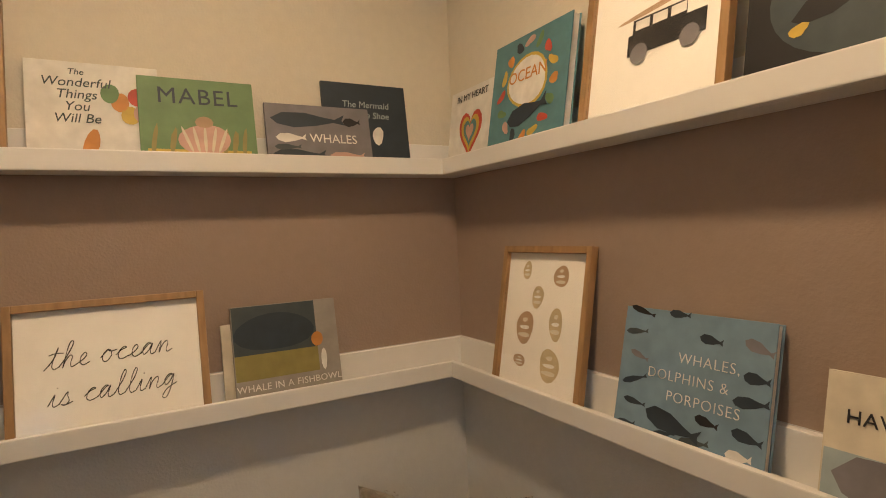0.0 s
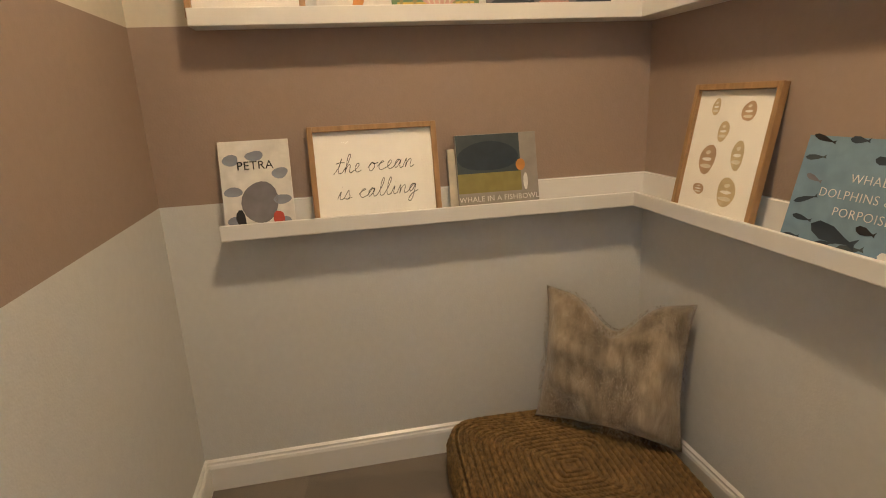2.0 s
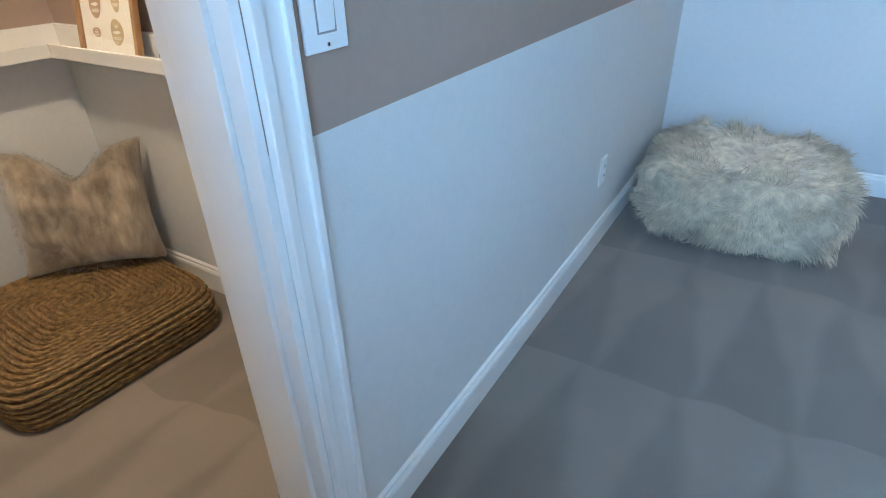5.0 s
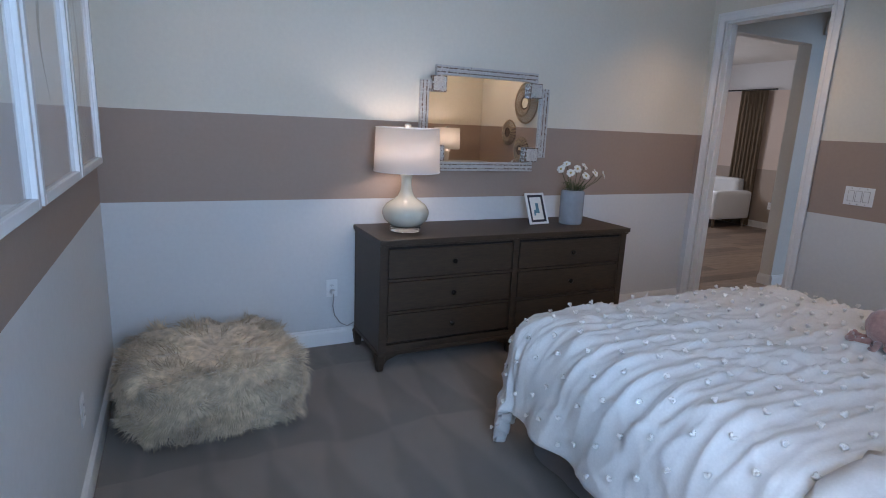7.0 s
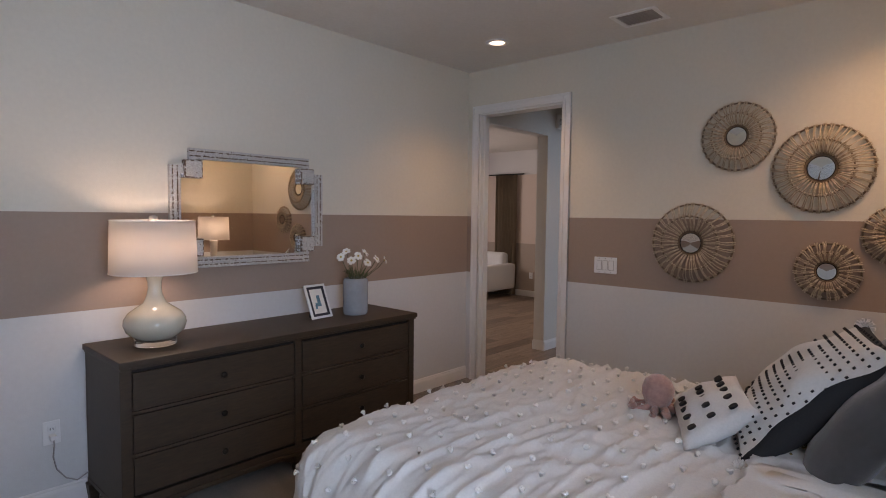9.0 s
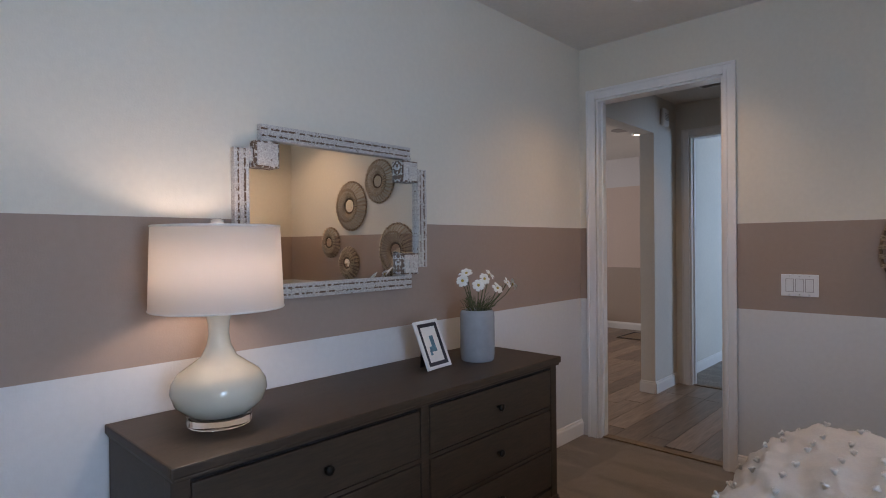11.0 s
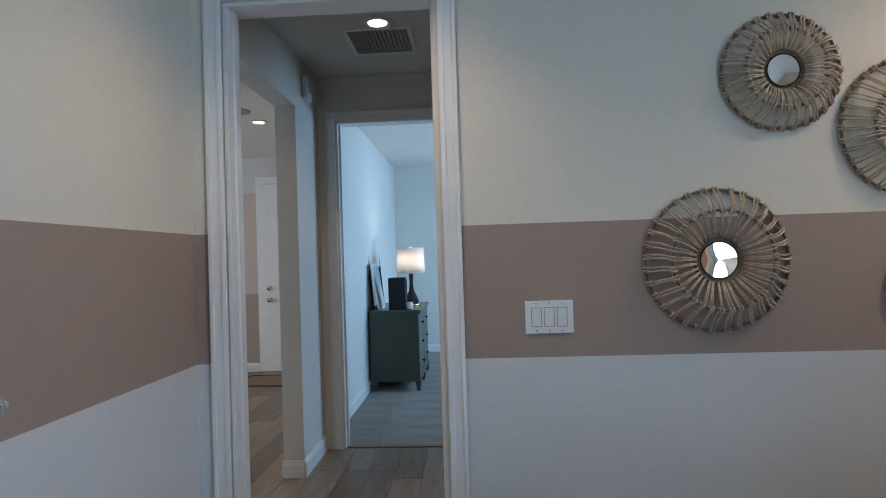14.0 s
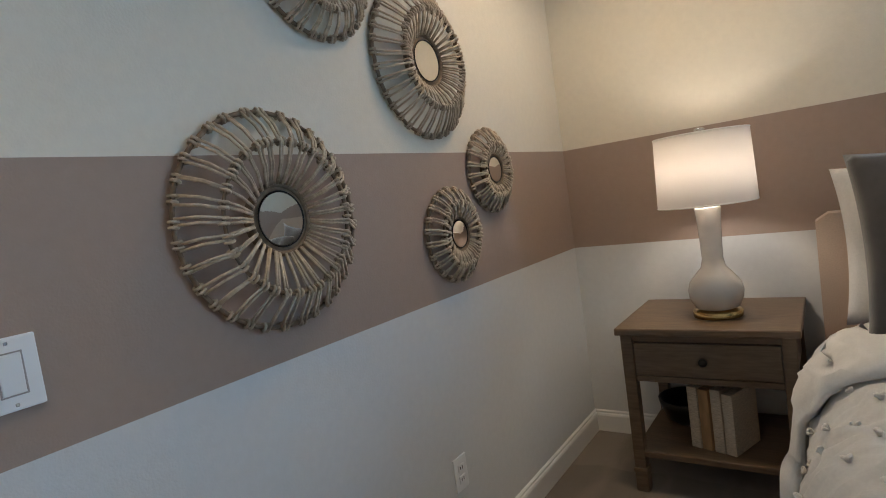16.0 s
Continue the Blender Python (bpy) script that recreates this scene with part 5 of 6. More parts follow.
def blob(w, h, n=18, seed=0, wob=0.12):
    """Flat printed shape, in xz, facing -y."""
    r = random.Random(seed)
    ph1, ph2 = r.uniform(0, 6), r.uniform(0, 6)
    bm = bmesh.new()
    vs = []
    for i in range(n):
        a = 2 * math.pi * i / n
        k = 1 + wob * math.sin(2 * a + ph1) + wob * 0.6 * math.sin(3 * a + ph2)
        vs.append(bm.verts.new((w / 2 * k * math.cos(a), 0, h / 2 * k * math.sin(a))))
    bm.faces.new(vs)
    return bm


def fish_shape(w, h):
    """A whale's outline with a tail."""
    bm = bmesh.new()
    pts = [(-0.5, 0.05), (-0.35, 0.38), (-0.05, 0.42), (0.22, 0.2), (0.36, 0.12), (0.5, 0.42), (0.46, 0.1), (0.5, -0.18), (0.34, -0.06), (0.1, -0.28), (-0.2, -0.42), (-0.42, -0.25)]
    vs = [bm.verts.new((x * w, 0, z * h)) for x, z in pts]
    bm.faces.new(vs)
    return bm


def stick(th, bm, mat, x, z, lift=1, turn=0.0, name="print"):
    ob = part(name, bm, mat, th)
    ob.matrix_local = pose(x, -0.0006 * lift - th["thick"], z, 0, turn, 0)
    return ob


def words(th, text, size, mat, x, z, spread=1.0, shear=0.0, turn=0.0, align="CENTER", thin=0.0):
    return text_part(text, size, mat, th, pose(x, -0.0016 - th["thick"], z, 90, turn, 0), "", align, spread, shear, thin)


def place(wall, along, z, back, depth):
    """Pose of a leaning thing on a ledge. Local -y faces the room, x runs to its right, z = 0 at its foot."""
    if wall == "back":
        return pose(-6.305 + depth, along, z, 0, 0, 90) @ pose(0, 0, 0, -back, 0, 0)
    return pose(along, -2.28 - depth, z, 0, 0, 0) @ pose(0, 0, 0, -back, 0, 0)


def book(wall, along, z, w, h, cover, label, back=12, depth=0.045, thick=0.012, roll=0.0):
    th = empty("picture_book", place(wall, along, z, back, depth) @ pose(0, 0, 0, 0, roll, 0), label, "book", "picture books on the ledges")
    th["thick"] = thick
    part("front_cover", box(-w / 2, w / 2, -thick, -thick + 0.0025, 0, h, 0.0008), cover, th)
    part("back_cover", box(-w / 2, w / 2, -0.0025, 0, 0, h, 0.0008), cover, th)
    part("spine", box(-w / 2, -w / 2 + 0.003, -thick + 0.0025, -0.0025, 0, h), cover, th)
    part("page_block", box(-w / 2 + 0.003, w / 2 - 0.004, -thick + 0.0026, -0.0026, 0.003, h - 0.003), M_PAPER, th)
    return th


def framed(wall, along, z, w, h, label, b=0.017, back=10, depth=0.05):
    th = empty("framed_print", place(wall, along, z, back, depth), label, "picture frame")
    th["thick"] = 0.006
    part("frame", boxes([(-w / 2, -w / 2 + b, -0.02, 0, 0, h), (w / 2 - b, w / 2, -0.02, 0, 0, h), (-w / 2 + b, w / 2 - b, -0.02, 0, 0, b), (-w / 2 + b, w / 2 - b, -0.02, 0, h - b, h)], 0.002), M_OAK, th, "light oak frame")
    part("paper", box(-w / 2 + b, w / 2 - b, -0.006, -0.002, b, h - b), M_PAPER, th)
    part("glass", box(-w / 2 + b, w / 2 - b, -0.013, -0.011, b, h - b), M_PICGLASS, th).visible_shadow = False
    return th


Z1L, Z2L = 0.917, 1.519
rb = random.Random(3)
# lower ledge, back wall
b = book("back", -3.583, Z1L, 0.205, 0.272, C["white"], "white picture book with a grey rock character on its cover")
words(b, "PETRA", 0.036, C["black"], 0.0, 0.185, 1.05)
stick(b, blob(0.105, 0.13, 22, 1, 0.05), C["grey"], 0.005, 0.085, 1)
stick(b, blob(0.03, 0.06, 12, 4), C["red"], 0.055, 0.03, 2)
stick(b, blob(0.03, 0.05, 10, 5), C["black"], -0.055, 0.04, 2)
for q, (x, z) in enumerate(((-0.08, 0.215), (0.0, 0.237), (0.08, 0.17), (-0.083, 0.12), (0.084, 0.09), (-0.07, 0.03), (0.075, 0.02))):
    stick(b, blob(0.05, 0.032, 14, q, 0.1), C["bluegrey"], max(-0.07, min(0.07, x)), min(z, 0.225), 1)
f = framed("back", -3.222, Z1L, 0.40, 0.30, "oak frame with handwritten words about the ocean")
GLYPH = {}
GLYPH["t"] = [[(0, 0), (0.25, 0.4), (0.48, 1.0), (0.58, 1.7), (0.46, 1.0), (0.42, 0.3), (0.58, 0), (0.85, 0.15)], [(0.1, 1.15), (0.5, 1.25), (0.95, 1.2)]]
GLYPH["h"] = [[(0, 0.1), (0.35, 0.9), (0.6, 1.9), (0.46, 2.1), (0.34, 1.7), (0.28, 0.8), (0.25, 0), (0.32, 0.5), (0.54, 0.95), (0.7, 0.8), (0.67, 0.3), (0.78, 0), (1.05, 0.15)]]
GLYPH["e"] = [[(0, 0.15), (0.35, 0.45), (0.52, 0.8), (0.38, 1.0), (0.2, 0.7), (0.22, 0.25), (0.45, 0), (0.8, 0.2)]]
GLYPH["o"] = [[(0, 0.35), (0.36, 0.95), (0.12, 0.6), (0.17, 0.1), (0.42, 0), (0.64, 0.4), (0.54, 0.85), (0.34, 0.95), (0.55, 0.78), (0.95, 0.85)]]
GLYPH["c"] = [[(0, 0.4), (0.3, 0.75), (0.6, 0.9), (0.42, 0.98), (0.2, 0.7), (0.18, 0.2), (0.44, 0), (0.85, 0.2)]]
GLYPH["a"] = [[(0, 0.15), (0.4, 0.85), (0.6, 0.9), (0.36, 0.98), (0.12, 0.55), (0.22, 0.05), (0.5, 0.35), (0.68, 0.95), (0.62, 0.3), (0.74, 0), (1.0, 0.15)]]
GLYPH["n"] = [[(0, 0.2), (0.2, 0.9), (0.26, 0.9), (0.24, 0), (0.36, 0.6), (0.62, 0.95), (0.74, 0.75), (0.7, 0.2), (0.82, 0), (1.1, 0.2)]]
GLYPH["i"] = [[(0, 0.1), (0.28, 0.95), (0.24, 0.3), (0.36, 0), (0.65, 0.15)], [(0.33, 1.4), (0.36, 1.46)]]
GLYPH["s"] = [[(0, 0.1), (0.36, 1.0), (0.42, 0.7), (0.56, 0.28), (0.36, 0), (0.14, 0.1), (0.42, 0.02), (0.8, 0.2)]]
GLYPH["l"] = [[(0, 0.1), (0.4, 1.1), (0.54, 1.8), (0.42, 2.0), (0.28, 1.4), (0.26, 0.4), (0.42, 0), (0.72, 0.15)]]
GLYPH["g"] = [[(0, 0.15), (0.4, 0.85), (0.6, 0.9), (0.36, 0.98), (0.12, 0.55), (0.25, 0.1), (0.5, 0.4), (0.68, 0.95), (0.6, -0.3), (0.4, -0.95), (0.15, -0.8), (0.4, -0.2), (1.0, 0.2)]]


def smooth_line(pts, steps=5):
    """Points along a smooth curve through pts."""
    out = []
    ps = [Vector(p) for p in (pts[0], *pts, pts[-1])]
    for a, b, c, d in zip(ps, ps[1:], ps[2:], ps[3:]):
        for k in range(steps):
            u = k / steps
            out.append(0.5 * (2 * b + (c - a) * u + (2 * a - 5 * b + 4 * c - d) * u * u + (3 * b - a - 3 * c + d) * u ** 3))
    return out + [ps[-1]]


def handwriting(th, text, size, x, z, name):
    """A line of joined monoline script, centred on x, as one inked part."""
    bm = bmesh.new()
    pen, strokes = 0.0, []
    for ch in text:
        if ch == " ":
            pen += 0.65
            continue
        for g in GLYPH[ch]:
            strokes.append([(p.x + pen + 0.22 * p.y, p.y) for p in smooth_line(g)])
        pen += GLYPH[ch][0][-1][0] - 0.02
    for g in strokes:
        add_tube(bm, [((px - pen / 2) * size * 1.18, 0, pz * size) for px, pz in g], 0.0011, 4)
    return stick(th, bm, C["black"], x, z, 1, -2.0, name)


handwriting(f, "the ocean", 0.027, -0.005, 0.158, "handwritten_line")
handwriting(f, "is calling", 0.027, 0.0, 0.078, "handwritten_line")
b = book("back", -2.87, Z1L, 0.235, 0.205, C["cream"], "pale picture book standing behind another book", depth=0.03, back=8)
b = book("back", -2.828, Z1L, 0.272, 0.25, C["taupe"], "picture book with a whale in a dark tank on its cover", depth=0.055, back=11)
stick(b, box(-0.134, 0.078, -0.0004, 0.0004, 0.125, 0.248), C["slate"], 0, 0, 1)
stick(b, blob(0.195, 0.10, 22, 3, 0.06), C["navy"], -0.03, 0.178, 2)
stick(b, box(-0.134, 0.078, -0.0004, 0.0004, 0.062, 0.125), C["olive"], 0, 0, 1)
stick(b, blob(0.032, 0.038, 14, 2, 0.02), C["orange"], 0.078, 0.145, 3)
stick(b, blob(0.016, 0.055, 12, 2, 0.05), C["white"], 0.092, 0.09, 3)
words(b, "WHALE IN A FISHBOWL", 0.024, C["white"], 0.0, 0.034, 1.05)
# lower ledge, side wall
f = framed("side", -5.87, Z1L, 0.33, 0.372, "oak frame with a print of sea shells")
for q, (x, z, w, h) in enumerate(((-0.07, 0.31, 0.035, 0.045), (0.06, 0.30, 0.05, 0.055), (-0.02, 0.245, 0.045, 0.055), (-0.06, 0.165, 0.07, 0.08), (0.055, 0.185, 0.05, 0.075), (-0.07, 0.08, 0.045, 0.032), (0.045, 0.085, 0.075, 0.075))):
    sh = stick(f, blob(w, h, 16, q + 20, 0.08), C["tan"] if q % 2 else C["sand"], x, z, 1)
    for k in range(3):
        stick(f, blob(w * (0.75 - 0.22 * k), h * (0.14), 10, k), C["white"] if k % 2 else C["cream"], x, z + (k - 1) * h * 0.24, 2)
b = book("side", -5.45, Z1L, 0.305, 0.25, C["sky"], "blue picture book covered in whales and dolphins", depth=0.05, back=13, thick=0.02)
for i, tx in enumerate(("WHALES,", "DOLPHINS &", "PORPOISES")):
    words(b, tx, 0.027, C["white"], (0.04, 0.0, 0.035)[i], 0.158 - 0.036 * i, 1.1, thin=0.0004)
for q in range(22):
    x, z = -0.115 + 0.077 * (q % 4) + rb.uniform(-0.012, 0.012), 0.022 + 0.045 * (q // 4) + rb.uniform(-0.006, 0.006)
    if -0.08 < x < 0.105 and 0.068 < z < 0.205:
        continue
    stick(b, fish_shape(0.046 + 0.008 * (q % 3), 0.015 + 0.003 * (q % 4)), C[("navy", "navy", "slate", "white", "navy", "grey", "black")[q % 7]], x, min(z, 0.245), 1, rb.uniform(-20, 20))
stick(b, fish_shape(0.12, 0.045), C["navy"], -0.02, 0.045, 2, 12)
b = book("side", -5.10, Z1L, 0.25, 0.195, C["cream"], "cream picture book with a grey whale in waves", depth=0.05, back=13)
words(b, "HAVE A LITTLE", 0.028, C["black"], 0.0, 0.125, 1.05)
stick(b, box(-0.122, 0.122, -0.0004, 0.0004, 0.004, 0.085), C["ltblue"], 0, 0, 1)
stick(b, fish_shape(0.2, 0.085), C["grey"], -0.01, 0.05, 2)
# upper ledge, back wall
f = framed("back", -3.545, Z2L, 0.32, 0.36, "oak frame with a drawing of a bicycle")
for x in (-0.07, 0.07):
    stick(f, tube([(p[0], 0, p[1]) for p in ring(0.045, 0, 26)], 0.0015, 4, True), C["black"], x, 0.12, 1)
stick(f, tube([(-0.07, 0, 0), (-0.03, 0, 0.07), (0.05, 0, 0.07), (0.07, 0, 0), (0.0, 0, 0), (-0.03, 0, 0.07)], 0.0018, 4), C["black"], 0, 0.12, 1)
b = book("back", -3.225, Z2L, 0.26, 0.235, C["white"], "white picture book with a child and balloons on its cover", depth=0.03, back=9)
for i, tx in enumerate(("The", "Wonderful", "Things", "You", "Will Be")):
    words(b, tx, 0.03 if i else 0.02, C["slate"], -0.035, 0.205 - 0.028 * i, 1.0, 0.2)
for q, (x, z, c) in enumerate(((0.05, 0.145, "orange"), (0.085, 0.16, "red"), (0.03, 0.165, "green"), (0.07, 0.115, "yellow"), (0.095, 0.12, "pink"))):
    stick(b, blob(0.038, 0.045, 14, q, 0.03), C[c], x, z, 2)
stick(b, blob(0.03, 0.07, 12, 9, 0.08), C["orange"], -0.01, 0.045, 2, 20)
b = book("back", -3.01, Z2L, 0.26, 0.215, C["green"], "green picture book with a mermaid in a pink shell", depth=0.05, back=11)
words(b, "MABEL", 0.057, C["navy"], 0.0, 0.15, 1.1)
stick(b, blob(0.115, 0.08, 20, 1, 0.04), C["pink"], 0.01, 0.06, 2)
for k in range(5):
    stick(b, blob(0.008, 0.07, 8, k, 0.02), C["cream"], -0.03 + 0.02 * k, 0.06, 3, -20 + 10 * k)
stick(b, blob(0.04, 0.03, 12, 3, 0.05), C["tan"], 0.01, 0.105, 3)
stick(b, box(-0.115, 0.115, -0.0004, 0.0004, 0.003, 0.035), C["yellow"], 0, 0, 1)
for k in range(6):
    stick(b, blob(0.012, 0.075, 9, k, 0.15), C["olive"], -0.1 + 0.04 * k if k < 2 else 0.035 + 0.022 * (k - 2), 0.055, 2, 8)
b = book("back", -2.567, Z2L, 0.252, 0.245, C["navy"], "dark teal picture book with a mermaid", depth=0.025, back=7)
for i, tx in enumerate(("The Mermaid", "and the Shoe")):
    words(b, tx, 0.026, C["ltblue"], 0.0, 0.175 - 0.03 * i, 1.0, 0.1)
stick(b, blob(0.035, 0.05, 12, 2), C["white"], 0.03, 0.095, 2)
b = book("back", -2.712, Z2L, 0.285, 0.168, C["grey"], "wide grey picture book with whales on its cover", depth=0.05, back=10)
words(b, "WHALES", 0.034, C["white"], 0.035, 0.065, 1.0)
for q, (x, z, w, h, c) in enumerate(((-0.03, 0.125, 0.2, 0.05, "navy"), (-0.08, 0.075, 0.08, 0.03, "white"), (-0.06, 0.03, 0.14, 0.035, "navy"), (0.07, 0.03, 0.1, 0.025, "pink"), (0.09, 0.125, 0.05, 0.03, "black"), (-0.09, 0.05, 0.07, 0.02, "slate"))):
    stick(b, fish_shape(w, h), C[c], x, z, 2)
# upper ledge, side wall
b = book("side", -6.14, Z2L, 0.235, 0.225, C["white"], "white picture book with a rainbow heart", depth=0.035, back=8)
words(b, "IN MY HEART", 0.027, C["black"], 0.0, 0.19, 1.0)
for k, c in enumerate(("red", "yellow", "teal", "pink")):
    w = 0.12 - 0.026 * k
    bm = bmesh.new()
    vs = []
    for i in range(28):
        a = 2 * math.pi * i / 28
        vs.append(bm.verts.new((w / 2 * math.sin(a) ** 3 * 1.0, 0, w * 0.045 * (13 * math.cos(a) - 5 * math.cos(2 * a) - 2 * math.cos(3 * a) - math.cos(4 * a)) * 0.9)))
    bm.faces.new(vs)
    stick(b, bm, C[c], 0, 0.095, 1 + k)
b = book("side", -5.86, Z2L, 0.29, 0.285, C["teal"], "tall teal picture book covered in sea life", depth=0.05, back=10, thick=0.024)
stick(b, blob(0.16, 0.13, 22, 5, 0.05), C["yellow"], 0, 0.165, 1)
stick(b, blob(0.145, 0.115, 22, 5, 0.05), C["white"], 0, 0.165, 2)
words(b, "OCEAN", 0.042, C["orange"], 0, 0.168, 1.0)
stick(b, fish_shape(0.15, 0.06), C["navy"], 0.01, 0.085, 3, -10)
for q in range(16):
    a = 2 * math.pi * q / 16
    stick(b, blob(0.035, 0.022, 12, q, 0.2), C[("orange", "yellow", "red", "green", "pink", "navy")[q % 6]], 0.1 * math.cos(a), 0.145 + 0.118 * math.sin(a), 2, q * 40)
f = framed("side", -5.51, Z2L, 0.33, 0.36, "oak frame with a drawing of a wagon carrying surfboards")
stick(f, box(-0.085, 0.085, -0.0004, 0.0004, -0.02, 0.022), C["black"], 0.03, 0.155, 1)
stick(f, box(-0.075, 0.045, -0.0004, 0.0004, 0.022, 0.05), C["black"], 0.03, 0.155, 1)
for k in range(3):
    stick(f, box(-0.016, 0.016, -0.0004, 0.0004, -0.009, 0.009), C["white"], -0.022 + 0.04 * k, 0.192, 2)
for x in (-0.025, 0.085):
    stick(f, lathe([(0.001, 0), (0.02, 0), (0.02, 0.0005), (0.001, 0.0005)], 18), C["grey"], x, 0.135, 3).matrix_local = pose(x, -0.0085, 0.135, 90, 0, 0)
stick(f, blob(0.2, 0.012, 16, 1, 0.05), C["tan"], 0.02, 0.218, 1, -6)
b = book("side", -5.175, Z2L, 0.30, 0.30, C["black"], "black picture book with a diver in a blue circle", depth=0.04, back=10)
stick(b, blob(0.25, 0.2, 30, 1, 0.0), C["slate"], 0.01, 0.13, 1)
words(b, "MY", 0.045, C["yellow"], -0.07, 0.25, 1.0)
stick(b, fish_shape(0.17, 0.05), C["black"], 0.0, 0.12, 2, -18)
stick(b, blob(0.05, 0.03, 12, 2, 0.2), C["sand"], 0.09, 0.165, 3)
stick(b, blob(0.03, 0.018, 10, 2, 0.2), C["yellow"], -0.07, 0.08, 3)

# ---------------------------------------------------------------- closet floor: jute pouf and plush pillow
ott = empty("jute_floor_cushion", pose(-5.90, -2.72, 0, 0, 0, -3), "square braided jute floor cushion in the closet corner", "floor cushion")


def cushion_r(a):
    return 1 / (abs(math.cos(a)) ** 7 + abs(math.sin(a)) ** 7) ** (1 / 7)


core = bmesh.new()
vsr = []
for j, (k, z) in enumerate(((0.9, 0.0), (0.985, 0.025), (1.0, 0.08), (0.985, 0.135), (0.93, 0.155), (0.6, 0.166), (0.05, 0.168))):
    vsr.append([core.verts.new((0.35 * k * cushion_r(a) * math.cos(a), 0.35 * k * cushion_r(a) * math.sin(a), z)) for a in (2 * math.pi * i / 48 for i in range(48))])
for p, q in zip(vsr, vsr[1:]):
    for i in range(48):
        core.faces.new((p[i], p[(i + 1) % 48], q[(i + 1) % 48], q[i]))
core.faces.new(vsr[0][::-1])
core.faces.new(vsr[-1])
part("core", core, M_JUTE, ott)


def braid(k, z, seed):
    r = random.Random(seed)
    bm = bmesh.new()
    n = 96
    for s in (0, 1, 2):
        pts = []
        for i in range(n):
            a = 2 * math.pi * i / n
            ph = 2 * math.pi * (i * 22 / n) + s * 2.1
            rad = 0.35 * k * cushion_r(a)
            pts.append(((rad + 0.004 * math.sin(ph)) * math.cos(a), (rad + 0.004 * math.sin(ph)) * math.sin(a), z + 0.004 * math.cos(ph) + r.uniform(-0.001, 0.001)))
        add_tube(bm, pts, 0.0055, 4, True)
    return bm


for j in range(7):
    part("side_braid", braid(1.005 + (0.0 if 0 < j < 6 else -0.02), 0.012 + j * 0.0205, j), M_JUTE, ott, smooth=True)
for j in range(17):
    part("top_braid", braid(0.965 - 0.056 * j, 0.157 + 0.012 * min(1, j / 6), 30 + j), M_JUTE, ott, smooth=True)
plush = empty("plush_pillow", pose(-6.03, -2.545, 0.172, 0, 0, 48) @ pose(0, 0, 0, -14, 0, 0), "brown faux fur pillow with a dented top leaning into the corner", "pillow")
part("cover", pillow_mesh(0.49, 0.47, 0.18, 3, 0.12, 30, 0.16, 0.02), M_PLUSH, plush, smooth=True)
nap_v, nap_f = [], []
rb = random.Random(9)
for k in range(9000):
    u, v, side = rb.uniform(-0.97, 0.97), rb.uniform(-0.97, 0.97), rb.choice((-1, -1, -1, 1))
    p = on_front(0.48, 0.47, 0.175, u, v, side)
    if v > 0:
        p.z -= 0.12 * math.exp(-(u / 0.35) ** 2) * v * v
    d = Vector((rb.gauss(0, 0.5), side * 0.7, rb.gauss(-0.5, 0.4))).normalized() * rb.uniform(0.008, 0.015)
    w = Vector((0.001, 0, 0.0004))
    n0 = len(nap_v)
    nap_v += [p - w, p + w, p + d]
    nap_f.append((n0, n0 + 1, n0 + 2))
me = bpy.data.meshes.new("nap")
me.from_pydata(nap_v, [], nap_f)
me.materials.append(M_PLUSH)
nap = new("nap", me)
nap.parent = plush
tagged(nap, "short brown plush nap", kind="stuff")

# ---------------------------------------------------------------- hall, second bedroom, foyer
M_GREEN = shader("grey_green_lacquer", (0.075, 0.08, 0.065), 0.35, grain=0.1, grain_scale=30, stain=0.1)
dresser("dresser", pose(4.24, 0.02, 0), 1.1, 0.55, 0.85, 2, 3, M_GREEN, "dark grey-green dresser in the second bedroom")
lm = empty("leaning_mirror", pose(4.24, 0.0, 0.85) @ pose(0, 0, 0, -5, 0, 0), "round-topped black framed mirror leaning on the wall", "mirror")
bm, bm2 = bmesh.new(), bmesh.new()
pts = [(-0.35, 0.0), (0.35, 0.0)] + [(0.35 * math.cos(a), 0.72 + 0.32 * math.sin(a)) for a in (math.pi * i / 16 for i in range(17))]
part("frame", tube([(x, 0, z + 0.012) for x, z in pts], 0.012, 6, True), M_BLACK, lm)
bm.faces.new([bm.verts.new((x, 0.0, z + 0.012)) for x, z in pts])
bmesh.ops.solidify(bm, geom=bm.faces[:], thickness=0.004)
part("glass", bm, M_MIRROR, lm)
art = empty("leaning_canvas", pose(3.94, -0.07, 0.85) @ pose(0, 0, 0, -9, 0, 0), "pale framed print leaning against the mirror", "picture")
part("frame", box(-0.2, 0.2, -0.02, 0, 0, 0.5, 0.003), M_FRAME_W, art)
part("paper", box(-0.18, 0.18, -0.022, -0.019, 0.02, 0.48), C["ltblue"], art)
spk = empty("black_speaker", pose(3.87, -0.27, 0.85), "small black box speaker on the dresser", "speaker")
part("body", box(-0.09, 0.09, -0.09, 0.09, 0.0, 0.34, 0.01), M_BLK_F, spk)
part("front_grille", box(-0.08, 0.08, -0.094, -0.089, 0.02, 0.32, 0.002), M_DARK, spk)
cup = empty("white_candle", pose(3.82, -0.40, 0.85), "small white candle jar on the dresser", "candle")
part("jar", lathe([(0.035, 0), (0.038, 0.01), (0.038, 0.075), (0.03, 0.075), (0.03, 0.06), (0.001, 0.06)], 20), M_CERAMIC_W, cup, smooth=True)
